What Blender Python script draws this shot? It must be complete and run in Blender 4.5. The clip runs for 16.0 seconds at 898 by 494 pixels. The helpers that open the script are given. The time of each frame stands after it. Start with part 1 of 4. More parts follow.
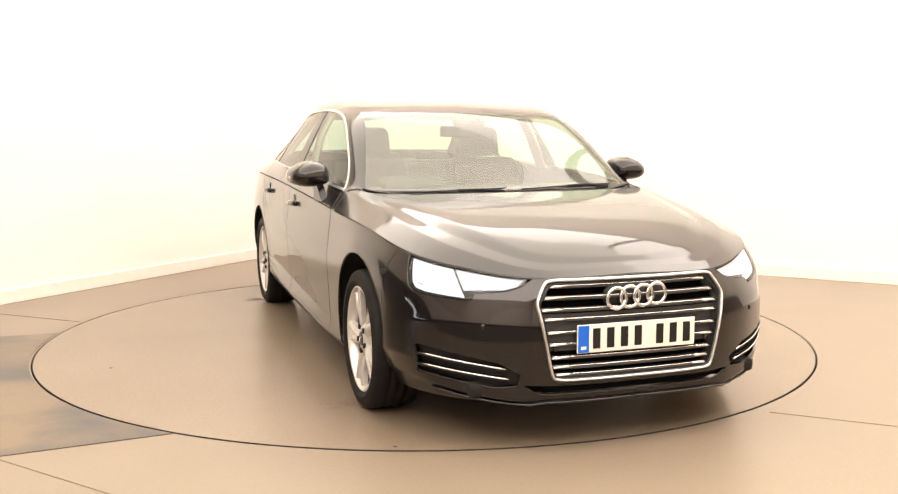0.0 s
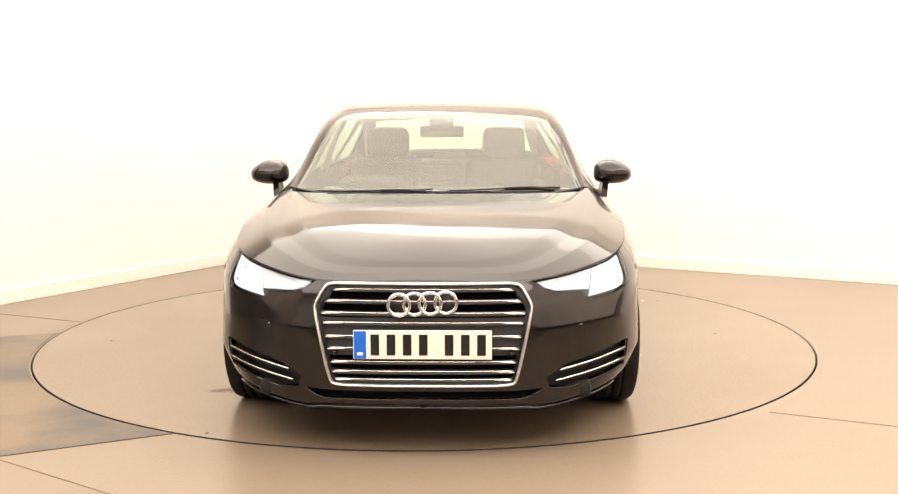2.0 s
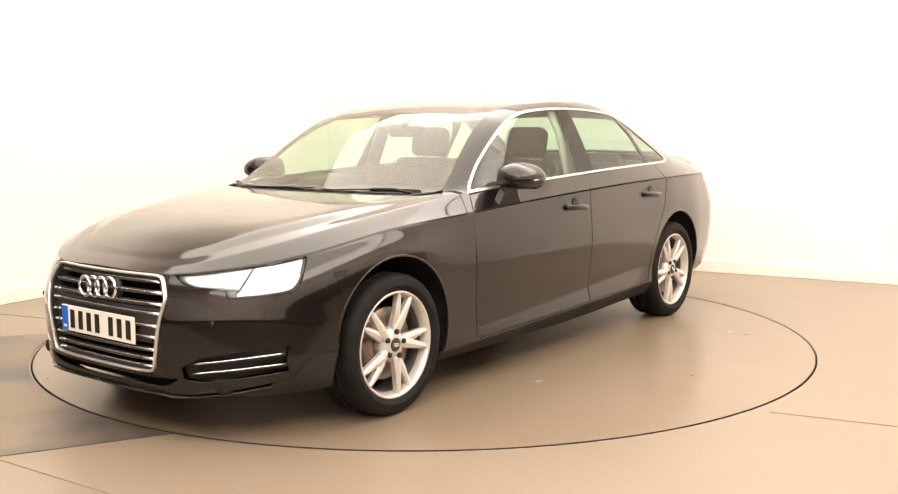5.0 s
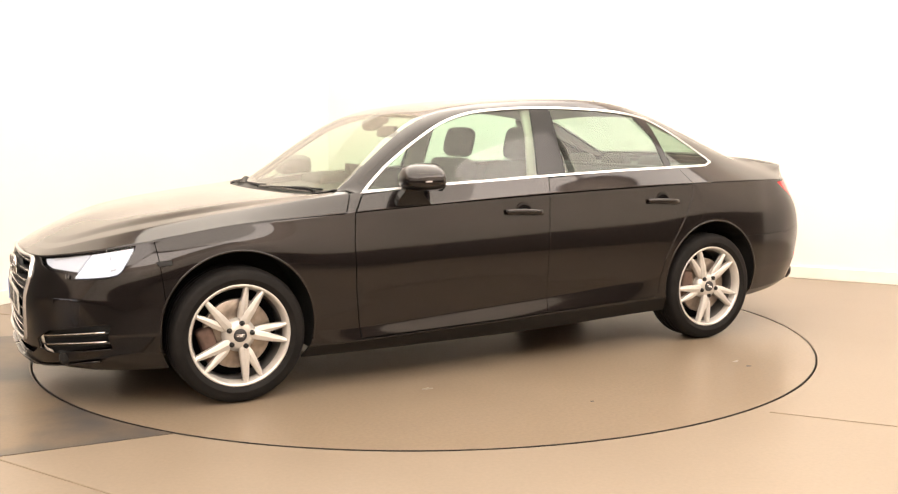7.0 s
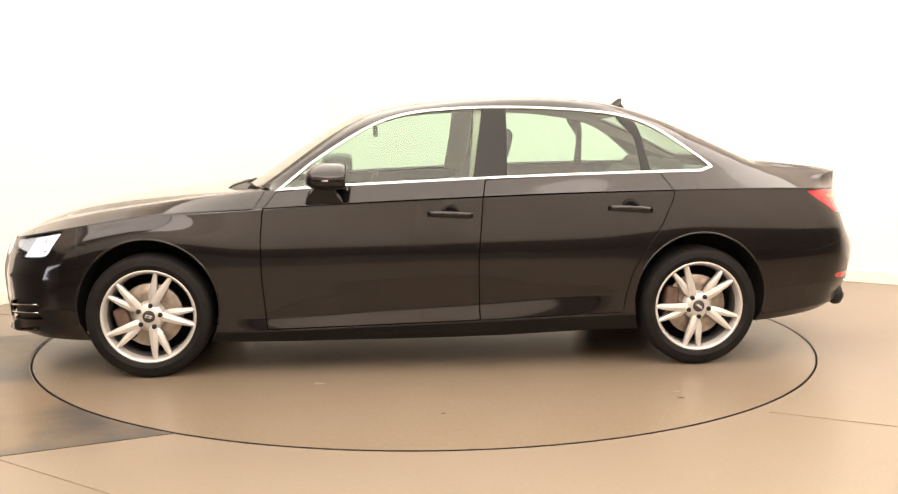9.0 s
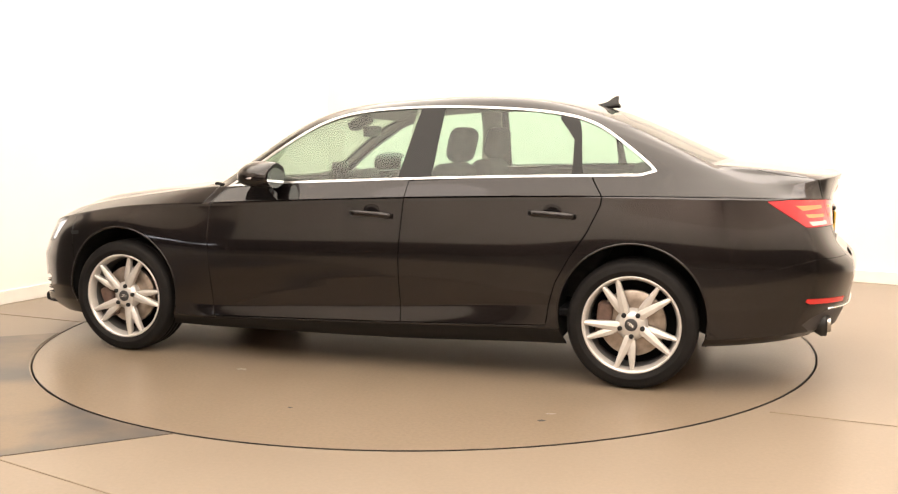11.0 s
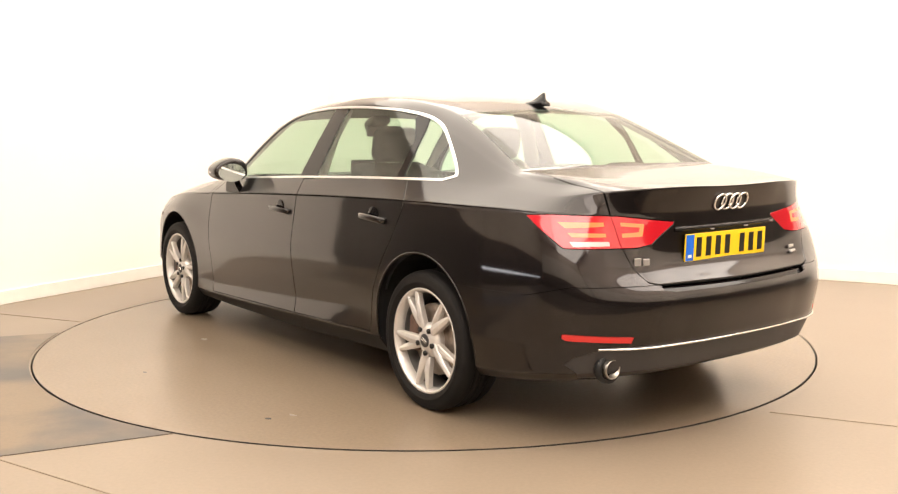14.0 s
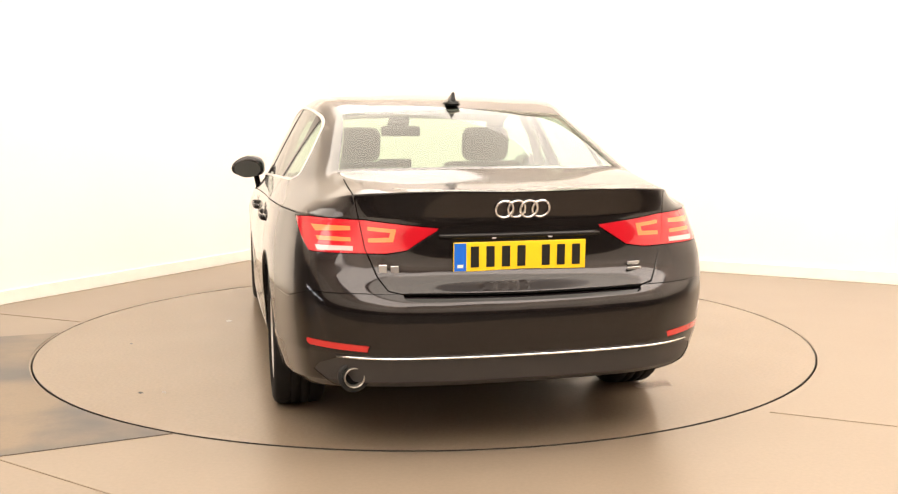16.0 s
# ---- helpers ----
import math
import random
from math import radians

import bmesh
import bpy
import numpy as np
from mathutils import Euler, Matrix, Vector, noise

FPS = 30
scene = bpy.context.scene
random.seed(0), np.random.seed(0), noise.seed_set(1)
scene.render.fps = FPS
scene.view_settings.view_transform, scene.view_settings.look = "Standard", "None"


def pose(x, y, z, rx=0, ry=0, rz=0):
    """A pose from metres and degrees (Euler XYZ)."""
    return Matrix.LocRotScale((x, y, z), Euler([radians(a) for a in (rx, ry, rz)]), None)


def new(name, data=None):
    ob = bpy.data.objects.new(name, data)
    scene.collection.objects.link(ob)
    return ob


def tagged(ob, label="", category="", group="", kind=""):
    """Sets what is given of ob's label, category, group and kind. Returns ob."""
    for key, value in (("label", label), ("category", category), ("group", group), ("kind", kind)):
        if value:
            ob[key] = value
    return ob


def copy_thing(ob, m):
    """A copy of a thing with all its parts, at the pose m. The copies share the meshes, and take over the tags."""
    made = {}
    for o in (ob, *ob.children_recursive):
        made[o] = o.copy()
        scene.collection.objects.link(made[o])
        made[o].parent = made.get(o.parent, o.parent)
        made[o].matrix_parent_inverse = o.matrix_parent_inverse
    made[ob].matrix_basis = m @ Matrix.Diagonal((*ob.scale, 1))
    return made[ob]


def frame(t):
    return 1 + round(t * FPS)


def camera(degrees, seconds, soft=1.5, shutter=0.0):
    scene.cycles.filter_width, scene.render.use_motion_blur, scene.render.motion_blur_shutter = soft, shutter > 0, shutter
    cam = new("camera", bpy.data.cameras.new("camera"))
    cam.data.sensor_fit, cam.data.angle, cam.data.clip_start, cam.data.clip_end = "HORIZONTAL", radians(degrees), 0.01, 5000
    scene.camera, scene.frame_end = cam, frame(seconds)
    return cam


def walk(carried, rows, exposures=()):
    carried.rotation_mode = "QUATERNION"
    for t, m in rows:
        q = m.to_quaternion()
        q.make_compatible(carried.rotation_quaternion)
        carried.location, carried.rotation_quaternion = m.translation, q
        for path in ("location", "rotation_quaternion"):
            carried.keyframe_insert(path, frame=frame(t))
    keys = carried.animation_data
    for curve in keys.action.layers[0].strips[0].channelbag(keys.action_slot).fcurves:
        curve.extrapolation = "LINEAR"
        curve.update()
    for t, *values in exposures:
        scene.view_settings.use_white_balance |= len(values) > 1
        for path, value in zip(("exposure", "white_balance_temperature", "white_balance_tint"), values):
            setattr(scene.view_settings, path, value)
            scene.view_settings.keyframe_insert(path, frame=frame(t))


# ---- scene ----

# ======== camera ========
cam = camera(49.51, 16.0, soft=1.25)
EYE = pose(0.333, -5.889, 1.2455, 90 - 7.008, 0, 1.934) @ pose(0, 0, 0, 0, 0, -0.146)
walk(cam, [(0.0, EYE), (16.0, EYE)], exposures=[(0.0, 0.0), (16.0, 0.0)])

# ======== light ========
world = bpy.data.worlds.new("world")
scene.world = world
world.use_nodes = True
world.node_tree.nodes["Background"].inputs[0].default_value = (0.9, 0.85, 0.8, 1)
world.node_tree.nodes["Background"].inputs[1].default_value = 0.05

ROOM_C = Vector((-1.278, 4.351, 0))          # far corner of the booth
ROOM_A = Vector((0.890, -0.457, 0)).normalized()   # along the right-hand wall
ROOM_B = Vector((-0.457, -0.890, 0)).normalized()  # along the left-hand wall
CEIL = 4.6
WALL_TOP = 3.0                                # the booth walls end here; unseen bare hall above, dim by its colour


def room(a, b, z=0.0):
    p = ROOM_C + ROOM_A * a + ROOM_B * b
    return Vector((p.x, p.y, z))


ROOM_ANGLE = math.atan2(ROOM_A.y, ROOM_A.x)
# ceiling fittings: a, b, length, width, height, watts, colour; the first is the large soft box over the turntable
LIGHTS = [(3.4, 4.6, 6.0, 5.2, 3.75, 176, (1.0, 0.90, 0.81)),
          (2.3, 1.25, 4.4, 2.3, 4.3, 112, (1.0, 0.90, 0.85)), (6.7, 1.25, 4.2, 2.3, 4.3, 105, (1.0, 0.90, 0.85)),
          (1.9, 8.6, 3.4, 3.2, 4.3, 100, (1.0, 0.89, 0.85)), (6.0, 9.6, 4.6, 3.6, 4.3, 232, (1.0, 0.88, 0.81)),
          (7.7, 5.1, 2.4, 5.2, 4.3, 205, (1.0, 0.88, 0.81))]
for a, b, length, width, height, watts, colour in LIGHTS:
    d = bpy.data.lights.new("ceiling_lamp", "AREA")
    d.shape, d.size, d.size_y, d.energy, d.color = "RECTANGLE", length, width, watts, colour
    lamp = new("ceiling_lamp", d)
    lamp.matrix_world = Matrix.Translation(room(a, b, height - 0.05)) @ Matrix.Rotation(ROOM_ANGLE, 4, "Z")


# ======== materials ========
def material(name, colour, rough=0.5, metal=0.0, coat=0.0, vary=0.0, scale=8.0, bump=0.0, bump_scale=200.0,
             emit=None, power=0.0, spec=0.5, trans=0.0, ior=1.45, rough_vary=0.0, coat_rough=0.03):
    m = bpy.data.materials.new(name)
    m.use_nodes = True
    nt = m.node_tree
    p = nt.nodes["Principled BSDF"]
    p.inputs["Base Color"].default_value = (*colour, 1)
    p.inputs["Roughness"].default_value = rough
    p.inputs["Metallic"].default_value = metal
    p.inputs["Coat Weight"].default_value = coat
    p.inputs["Coat Roughness"].default_value = coat_rough
    p.inputs["Specular IOR Level"].default_value = spec
    p.inputs["Transmission Weight"].default_value = trans
    p.inputs["IOR"].default_value = ior
    if emit:
        p.inputs["Emission Color"].default_value = (*emit, 1)
        p.inputs["Emission Strength"].default_value = power
    if vary or bump or rough_vary:
        tc = nt.nodes.new("ShaderNodeTexCoord")
        n = nt.nodes.new("ShaderNodeTexNoise")
        n.inputs["Scale"].default_value = scale
        n.inputs["Detail"].default_value = 8
        nt.links.new(tc.outputs["Object"], n.inputs["Vector"])
        if vary:
            ramp = nt.nodes.new("ShaderNodeMapRange")
            ramp.inputs[1].default_value, ramp.inputs[2].default_value = 0.3, 0.7
            ramp.inputs[3].default_value, ramp.inputs[4].default_value = 1 - vary, 1 + vary
            nt.links.new(n.outputs[0], ramp.inputs[0])
            mul = nt.nodes.new("ShaderNodeMix")
            mul.data_type, mul.blend_type = "RGBA", "MULTIPLY"
            mul.inputs[0].default_value = 1
            mul.inputs[6].default_value = (*colour, 1)
            nt.links.new(ramp.outputs[0], mul.inputs[7])
            nt.links.new(mul.outputs[2], p.inputs["Base Color"])
        if rough_vary:
            rr = nt.nodes.new("ShaderNodeMapRange")
            rr.inputs[1].default_value, rr.inputs[2].default_value = 0.3, 0.7
            rr.inputs[3].default_value, rr.inputs[4].default_value = max(0, rough - rough_vary), rough + rough_vary
            nt.links.new(n.outputs[0], rr.inputs[0])
            nt.links.new(rr.outputs[0], p.inputs["Roughness"])
        if bump:
            n2 = nt.nodes.new("ShaderNodeTexNoise")
            n2.inputs["Scale"].default_value = bump_scale
            n2.inputs["Detail"].default_value = 4
            nt.links.new(tc.outputs["Object"], n2.inputs["Vector"])
            bn = nt.nodes.new("ShaderNodeBump")
            bn.inputs["Strength"].default_value = bump
            bn.inputs["Distance"].default_value = 0.002
            nt.links.new(n2.outputs[0], bn.inputs["Height"])
            nt.links.new(bn.outputs[0], p.inputs["Normal"])
    return m


def floor_material(name, colour, dust_or_haze, rough, stains, tone=(0.9, 0.25, 0.75), grain_max=0.22, relief=0.03):
    """Painted concrete: broad tone changes, fine grain, scuffs and damp patches."""
    m = material(name, colour, rough, bump=relief, bump_scale=90)
    nt = m.node_tree
    p = nt.nodes["Principled BSDF"]
    tc = nt.nodes.new("ShaderNodeTexCoord")

    def tex(scale, detail, distort=0.0):
        n = nt.nodes.new("ShaderNodeTexNoise")
        n.inputs["Scale"].default_value, n.inputs["Detail"].default_value = scale, detail
        n.inputs["Distortion"].default_value = distort
        nt.links.new(tc.outputs["Object"], n.inputs["Vector"])
        return n

    def ranged(node, lo, hi, a, b):
        r = nt.nodes.new("ShaderNodeMapRange")
        for i, v in enumerate((lo, hi, a, b)):
            r.inputs[1 + i].default_value = v
        nt.links.new(node.outputs[0], r.inputs[0])
        return r

    def mix(fac, a, b, mode="MIX"):
        x = nt.nodes.new("ShaderNodeMix")
        x.data_type, x.blend_type = "RGBA", mode
        nt.links.new(fac.outputs[0], x.inputs[0])
        for i, v in ((6, a), (7, b)):
            if isinstance(v, tuple):
                x.inputs[i].default_value = (*v, 1)
            else:
                nt.links.new(v.outputs[2], x.inputs[i])
        return x

    broad = ranged(tex(tone[0], 4, 0.2), tone[1], tone[2], 0, 1)
    base = mix(broad, colour, dust_or_haze)
    grain = ranged(tex(60, 6), 0.3, 0.75, 0, grain_max)
    base = mix(grain, base, tuple(c * 0.55 for c in colour))
    scuff = ranged(tex(5.5, 9, 0.6), 0.60, 0.80, 0, stains)
    base = mix(scuff, base, tuple(c * 0.45 for c in colour))
    light = ranged(tex(3.3, 5, 0.3), 0.45, 0.85, 0, 0.03)
    base = mix(light, base, tuple(min(1, c * 1.5) for c in colour))
    nt.links.new(base.outputs[2], p.inputs["Base Color"])
    gloss = ranged(tex(2.2, 4, 0.2), 0.2, 0.8, rough, rough + 0.012)
    nt.links.new(gloss.outputs[0], p.inputs["Roughness"])
    return m


PAINT = material("black_metallic_paint", (0.0125, 0.0090, 0.0086), 0.36, metal=0.9, coat=1.0, vary=0.12, scale=900, coat_rough=0.06)
SILLM = material("dull_black_sill", (0.007, 0.006, 0.0055), 0.55, spec=0.3, vary=0.2, scale=20)
SATIN = material("satin_grey_plastic", (0.042, 0.039, 0.039), 0.45, bump=0.1, bump_scale=400)
PLASTIC = material("black_plastic", (0.008, 0.008, 0.008), 0.5, bump=0.1, bump_scale=500)
GLOSSBLACK = material("gloss_black", (0.006, 0.005, 0.005), 0.10, spec=0.4)
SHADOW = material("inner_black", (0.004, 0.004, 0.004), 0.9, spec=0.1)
CHROME = material("chrome", (0.90, 0.89, 0.88), 0.16, metal=1.0)
BRIGHT = material("brushed_bright_trim", (0.74, 0.73, 0.73), 0.30, metal=0.95)
ALU = material("polished_aluminium", (0.82, 0.80, 0.77), 0.16, metal=1.0)
WHEEL = material("silver_wheel", (0.63, 0.60, 0.565), 0.34, metal=0.45, coat=0.4, vary=0.05, scale=30)
WHEELIN = material("grey_wheel_barrel", (0.20, 0.19, 0.18), 0.5, metal=0.6, vary=0.15, scale=20)
DISC = material("brake_disc_steel", (0.36, 0.30, 0.25), 0.4, metal=0.8, vary=0.25, scale=25)
CALIPER = material("rusty_caliper", (0.10, 0.06, 0.045), 0.7, vary=0.3, scale=30)
RUBBER = material("tyre_rubber", (0.0075, 0.0063, 0.0057), 0.72, spec=0.28, vary=0.35, scale=14, bump=0.2, bump_scale=160)
LINER = material("arch_liner", (0.010, 0.009, 0.008), 0.95, vary=0.3, scale=9)
FABRIC = material("black_seat_fabric", (0.022, 0.021, 0.022), 0.8, vary=0.2, scale=60, bump=0.4, bump_scale=300)
DASH = material("dark_dashboard", (0.028, 0.027, 0.027), 0.55, bump=0.2, bump_scale=300)
BEIGE = material("beige_headliner", (0.50, 0.45, 0.37), 0.9, vary=0.06, scale=40)
REDLENS = material("red_lens", (0.36, 0.004, 0.010), 0.12, coat=1.0, emit=(1.0, 0.015, 0.03), power=0.22)
REDGLOW = material("lit_red_bar", (0.7, 0.05, 0.02), 0.15, coat=1.0, emit=(1.0, 0.22, 0.05), power=1.2)
# Not a lamp: a weak red glow stands in for the reflector's shine.
REFLEX = material("red_reflector", (0.45, 0.01, 0.01), 0.15, coat=1.0, emit=(1.0, 0.03, 0.02), power=0.12)
CLEARBAR = material("clear_reverse_lens", (0.46, 0.41, 0.40), 0.2, coat=1.0)
LAMPBOWL = material("lamp_bezel", (0.035, 0.033, 0.033), 0.25, coat=0.5)
LAMPGLOW = material("lit_headlamp", (0.5, 0.5, 0.53), 0.2, emit=(0.94, 0.95, 1.0), power=0.72)
LAMPSOFT = material("running_lamp_glow", (0.45, 0.46, 0.5), 0.2, emit=(0.94, 0.95, 1.0), power=0.34)
LAMPDIM = material("lamp_insert_grey", (0.42, 0.43, 0.46), 0.3, metal=0.5, emit=(0.94, 0.95, 1.0), power=0.12)
PLATEW = material("white_plate", (0.80, 0.76, 0.68), 0.35, coat=0.3, vary=0.03, scale=20)
PLATEY = material("yellow_plate", (0.85, 0.55, 0.012), 0.35, coat=0.3, vary=0.03, scale=20)
PLATEB = material("blue_plate_band", (0.01, 0.13, 0.62), 0.35, coat=0.3)
INK = material("plate_ink", (0.01, 0.009, 0.008), 0.4)
MIRROR = material("mirror_glass", (0.74, 0.80, 0.78), 0.02, metal=1.0)
STEEL = material("exhaust_steel", (0.45, 0.42, 0.38), 0.28, metal=1.0, vary=0.15, scale=30)
WALLP = material("cream_wall_paint", (0.86, 0.82, 0.77), 0.75, vary=0.015, scale=1.2, bump=0.08, bump_scale=60)
SKIRT = material("white_skirting_paint", (0.84, 0.80, 0.73), 0.45, vary=0.03, scale=6)
BACKW = material("pale_hall_wall", (0.84, 0.79, 0.72), 0.8, vary=0.08, scale=1.5)
# Unseen low wall bands, dark in place of the unlit hall the doors reflect.
DARKBAND = material("dark_reflection_band", (0.05, 0.045, 0.04), 0.7, vary=0.1, scale=2)
# Unseen upper hall: its dimness is put into the colour, for the bonnet's reflections.
HALLW = material("darkened_hall_wall", (0.62, 0.55, 0.48), 0.85, vary=0.1, scale=1.5)
CEILP = material("darkened_hall_ceiling", (0.60, 0.53, 0.47), 0.85, vary=0.02, scale=2)
STRIPM = material("lit_strip", (0.9, 0.9, 0.9), 0.4, emit=(0.93, 0.93, 1.0), power=7.0)
FIXT = material("white_enamel_fitting", (0.8, 0.8, 0.78), 0.4)
DIFF = material("lit_diffuser", (0.9, 0.88, 0.8), 0.4, emit=(1.0, 0.92, 0.78), power=1.6)
FLOORM = floor_material("worn_concrete_floor", (0.220, 0.172, 0.126), (0.248, 0.197, 0.147), 0.34, 0.06)
DISCM = floor_material("turntable_paint", (0.203, 0.155, 0.109), (0.230, 0.178, 0.128), 0.26, 0.02, grain_max=0.22, relief=0.05)
BAREM = floor_material("bare_grey_concrete", (0.066, 0.060, 0.058), (0.19, 0.138, 0.088), 0.36, 0.5, tone=(1.5, 0.42, 0.60))
SMEARM = material("brown_smear", (0.14, 0.10, 0.07), 0.5, vary=0.4, scale=40)
# Dark colour stands for unlit floor mirrored in the doors.
HALLF = floor_material("dark_reflection_floor", (0.045, 0.040, 0.036), (0.06, 0.05, 0.042), 0.5, 0.3)
GAPM = material("dark_joint", (0.02, 0.016, 0.012), 0.9, vary=0.3, scale=8)
JOINTM = material("floor_joint_filler", (0.22, 0.175, 0.125), 0.7, vary=0.2, scale=8)


def glass_material(name, tint, gloss_ior, film=0.0):
    """Thin pane: clear, lightly tinted, with a real Fresnel sheen; film paints a pale haze over it."""
    m = bpy.data.materials.new(name)
    m.use_nodes = True
    nt = m.node_tree
    nt.nodes.remove(nt.nodes["Principled BSDF"])
    tr, gl = nt.nodes.new("ShaderNodeBsdfTransparent"), nt.nodes.new("ShaderNodeBsdfGlossy")
    tr.inputs[0].default_value = (*tint, 1)
    gl.inputs["Roughness"].default_value = 0.02
    lw, mx = nt.nodes.new("ShaderNodeLayerWeight"), nt.nodes.new("ShaderNodeMixShader")
    lw.inputs["Blend"].default_value = 0.5
    f0 = ((gloss_ior - 1) / (gloss_ior + 1)) ** 2
    pw, fr = nt.nodes.new("ShaderNodeMath"), nt.nodes.new("ShaderNodeMath")
    pw.operation, fr.operation = "POWER", "MULTIPLY_ADD"
    pw.inputs[1].default_value, fr.inputs[1].default_value, fr.inputs[2].default_value = 5.0, 1 - f0, f0
    nt.links.new(lw.outputs["Facing"], pw.inputs[0])
    nt.links.new(pw.outputs[0], fr.inputs[0])
    nt.links.new(fr.outputs[0], mx.inputs[0])
    if film:
        # Bright haze of reflected light, mixed in as a pale diffuse colour.
        dust_or_haze, dm = nt.nodes.new("ShaderNodeBsdfDiffuse"), nt.nodes.new("ShaderNodeMixShader")
        dust_or_haze.inputs[0].default_value = (0.74, 0.72, 0.62, 1)
        tc, nz, mr = nt.nodes.new("ShaderNodeTexCoord"), nt.nodes.new("ShaderNodeTexNoise"), nt.nodes.new("ShaderNodeMapRange")
        nz.inputs["Scale"].default_value, nz.inputs["Detail"].default_value = 3.0, 5
        mr.inputs[1].default_value, mr.inputs[2].default_value, mr.inputs[3].default_value, mr.inputs[4].default_value = 0.3, 0.7, film * 0.75, film * 1.25
        nt.links.new(tc.outputs["Object"], nz.inputs["Vector"])
        nt.links.new(nz.outputs[0], mr.inputs[0])
        nt.links.new(mr.outputs[0], dm.inputs[0])
        nt.links.new(tr.outputs[0], dm.inputs[1])
        nt.links.new(dust_or_haze.outputs[0], dm.inputs[2])
        tr = dm
    nt.links.new(tr.outputs[0], mx.inputs[1])
    nt.links.new(gl.outputs[0], mx.inputs[2])
    nt.links.new(mx.outputs[0], nt.nodes["Material Output"].inputs[0])
    return m


GLASS = glass_material("green_tinted_glass", (0.66, 0.84, 0.74), 1.65, 0.035)
SCREEN = glass_material("windscreen_glass", (0.71, 0.83, 0.70), 1.8, 0.11)
REARSCREEN = glass_material("rear_window_glass", (0.68, 0.82, 0.71), 1.65, 0.045)
LENS = glass_material("clear_lens", (0.93, 0.94, 0.96), 1.45)


# ======== mesh helpers ========
def make(name, V, F, mat, parent=None, label="", smooth=True, normals=None, m=None):
    """One mesh object from points and faces."""
    me = bpy.data.meshes.new(name)
    V = np.asarray(V, float)
    me.from_pydata(V.tolist(), [], [list(map(int, f)) for f in F])
    me.materials.append(mat)
    if smooth:
        me.polygons.foreach_set("use_smooth", [True] * len(me.polygons))
    me.update()
    if normals is not None:
        me.normals_split_custom_set_from_vertices(np.asarray(normals, float).tolist())
    ob = new(name, me)
    if parent is not None:
        ob.parent = parent
    if m is not None:
        ob.matrix_local = m
    if label:
        tagged(ob, label)
    return ob


def part(name, bm, mat, parent, label="", smooth=False, m=None):
    me = bpy.data.meshes.new(name)
    bm.to_mesh(me)
    bm.free()
    me.materials.append(mat)
    if smooth:
        me.polygons.foreach_set("use_smooth", [True] * len(me.polygons))
    ob = new(name, me)
    if parent is not None:
        ob.parent = parent
    if m is not None:
        ob.matrix_local = m
    if label:
        tagged(ob, label)
    return ob


def box_bm(sx, sy, sz, bevel=0.0, seg=2, m=None, bm=None):
    b2 = bmesh.new()
    bmesh.ops.create_cube(b2, size=1.0, matrix=Matrix.Diagonal((sx, sy, sz, 1)))
    if bevel:
        bmesh.ops.bevel(b2, geom=b2.edges[:], offset=bevel, segments=seg, profile=0.5, affect="EDGES")
    if m is not None:
        bmesh.ops.transform(b2, matrix=m, verts=b2.verts)
    if bm is None:
        return b2
    me = bpy.data.meshes.new("tmp")
    b2.to_mesh(me)
    b2.free()
    bm.from_mesh(me)
    bpy.data.meshes.remove(me)
    return bm


def lathe(profile, n=64, close=False):
    """Turns (radius, y) pairs round the y axis."""
    V, F = [], []
    k = len(profile)
    for i in range(n):
        a = 2 * math.pi * i / n
        for r, y in profile:
            V.append((r * math.cos(a), y, r * math.sin(a)))
    for i in range(n):
        j = (i + 1) % n
        for q in range(k if close else k - 1):
            w = (q + 1) % k
            F.append((i * k + q, i * k + w, j * k + w, j * k + q))
    return V, F


def sweep(path, half_w, half_h, side=(0, 1, 0), n=8, closed=False):
    """A rounded bar along a path."""
    path = [Vector(p) for p in path]
    V, F = [], []
    k = len(path)
    for i, p in enumerate(path):
        t = (path[(i + 1) % k if closed else min(i + 1, k - 1)] - path[(i - 1) % k if closed else max(i - 1, 0)]).normalized()
        s = Vector(side)
        s = (s - t * s.dot(t)).normalized()
        u = t.cross(s)
        for q in range(n):
            a = 2 * math.pi * q / n
            V.append(p + s * half_w * math.cos(a) + u * half_h * math.sin(a))
    for i in range(k if closed else k - 1):
        j = (i + 1) % k
        for q in range(n):
            w = (q + 1) % n
            F.append((i * n + q, i * n + w, j * n + w, j * n + q))
    if not closed:
        F.append(tuple(range(n))[::-1])
        F.append(tuple((k - 1) * n + q for q in range(n)))
    return V, F


def torus(R, r, n=40, k=12):
    return lathe([(R + r * math.cos(2 * math.pi * q / k), r * math.sin(2 * math.pi * q / k)) for q in range(k)], n, True)


# ======== the booth ========
def slab(name, a0, a1, b0, b1, z0, z1, mat, label, category, bevel=0.0):
    ob = part(name, box_bm(a1 - a0, b1 - b0, z1 - z0, bevel), mat, None)
    ob.matrix_world = Matrix.Translation(room((a0 + a1) / 2, (b0 + b1) / 2, (z0 + z1) / 2)) @ Matrix.Rotation(ROOM_ANGLE, 4, "Z")
    return tagged(ob, label, category, kind="structure")


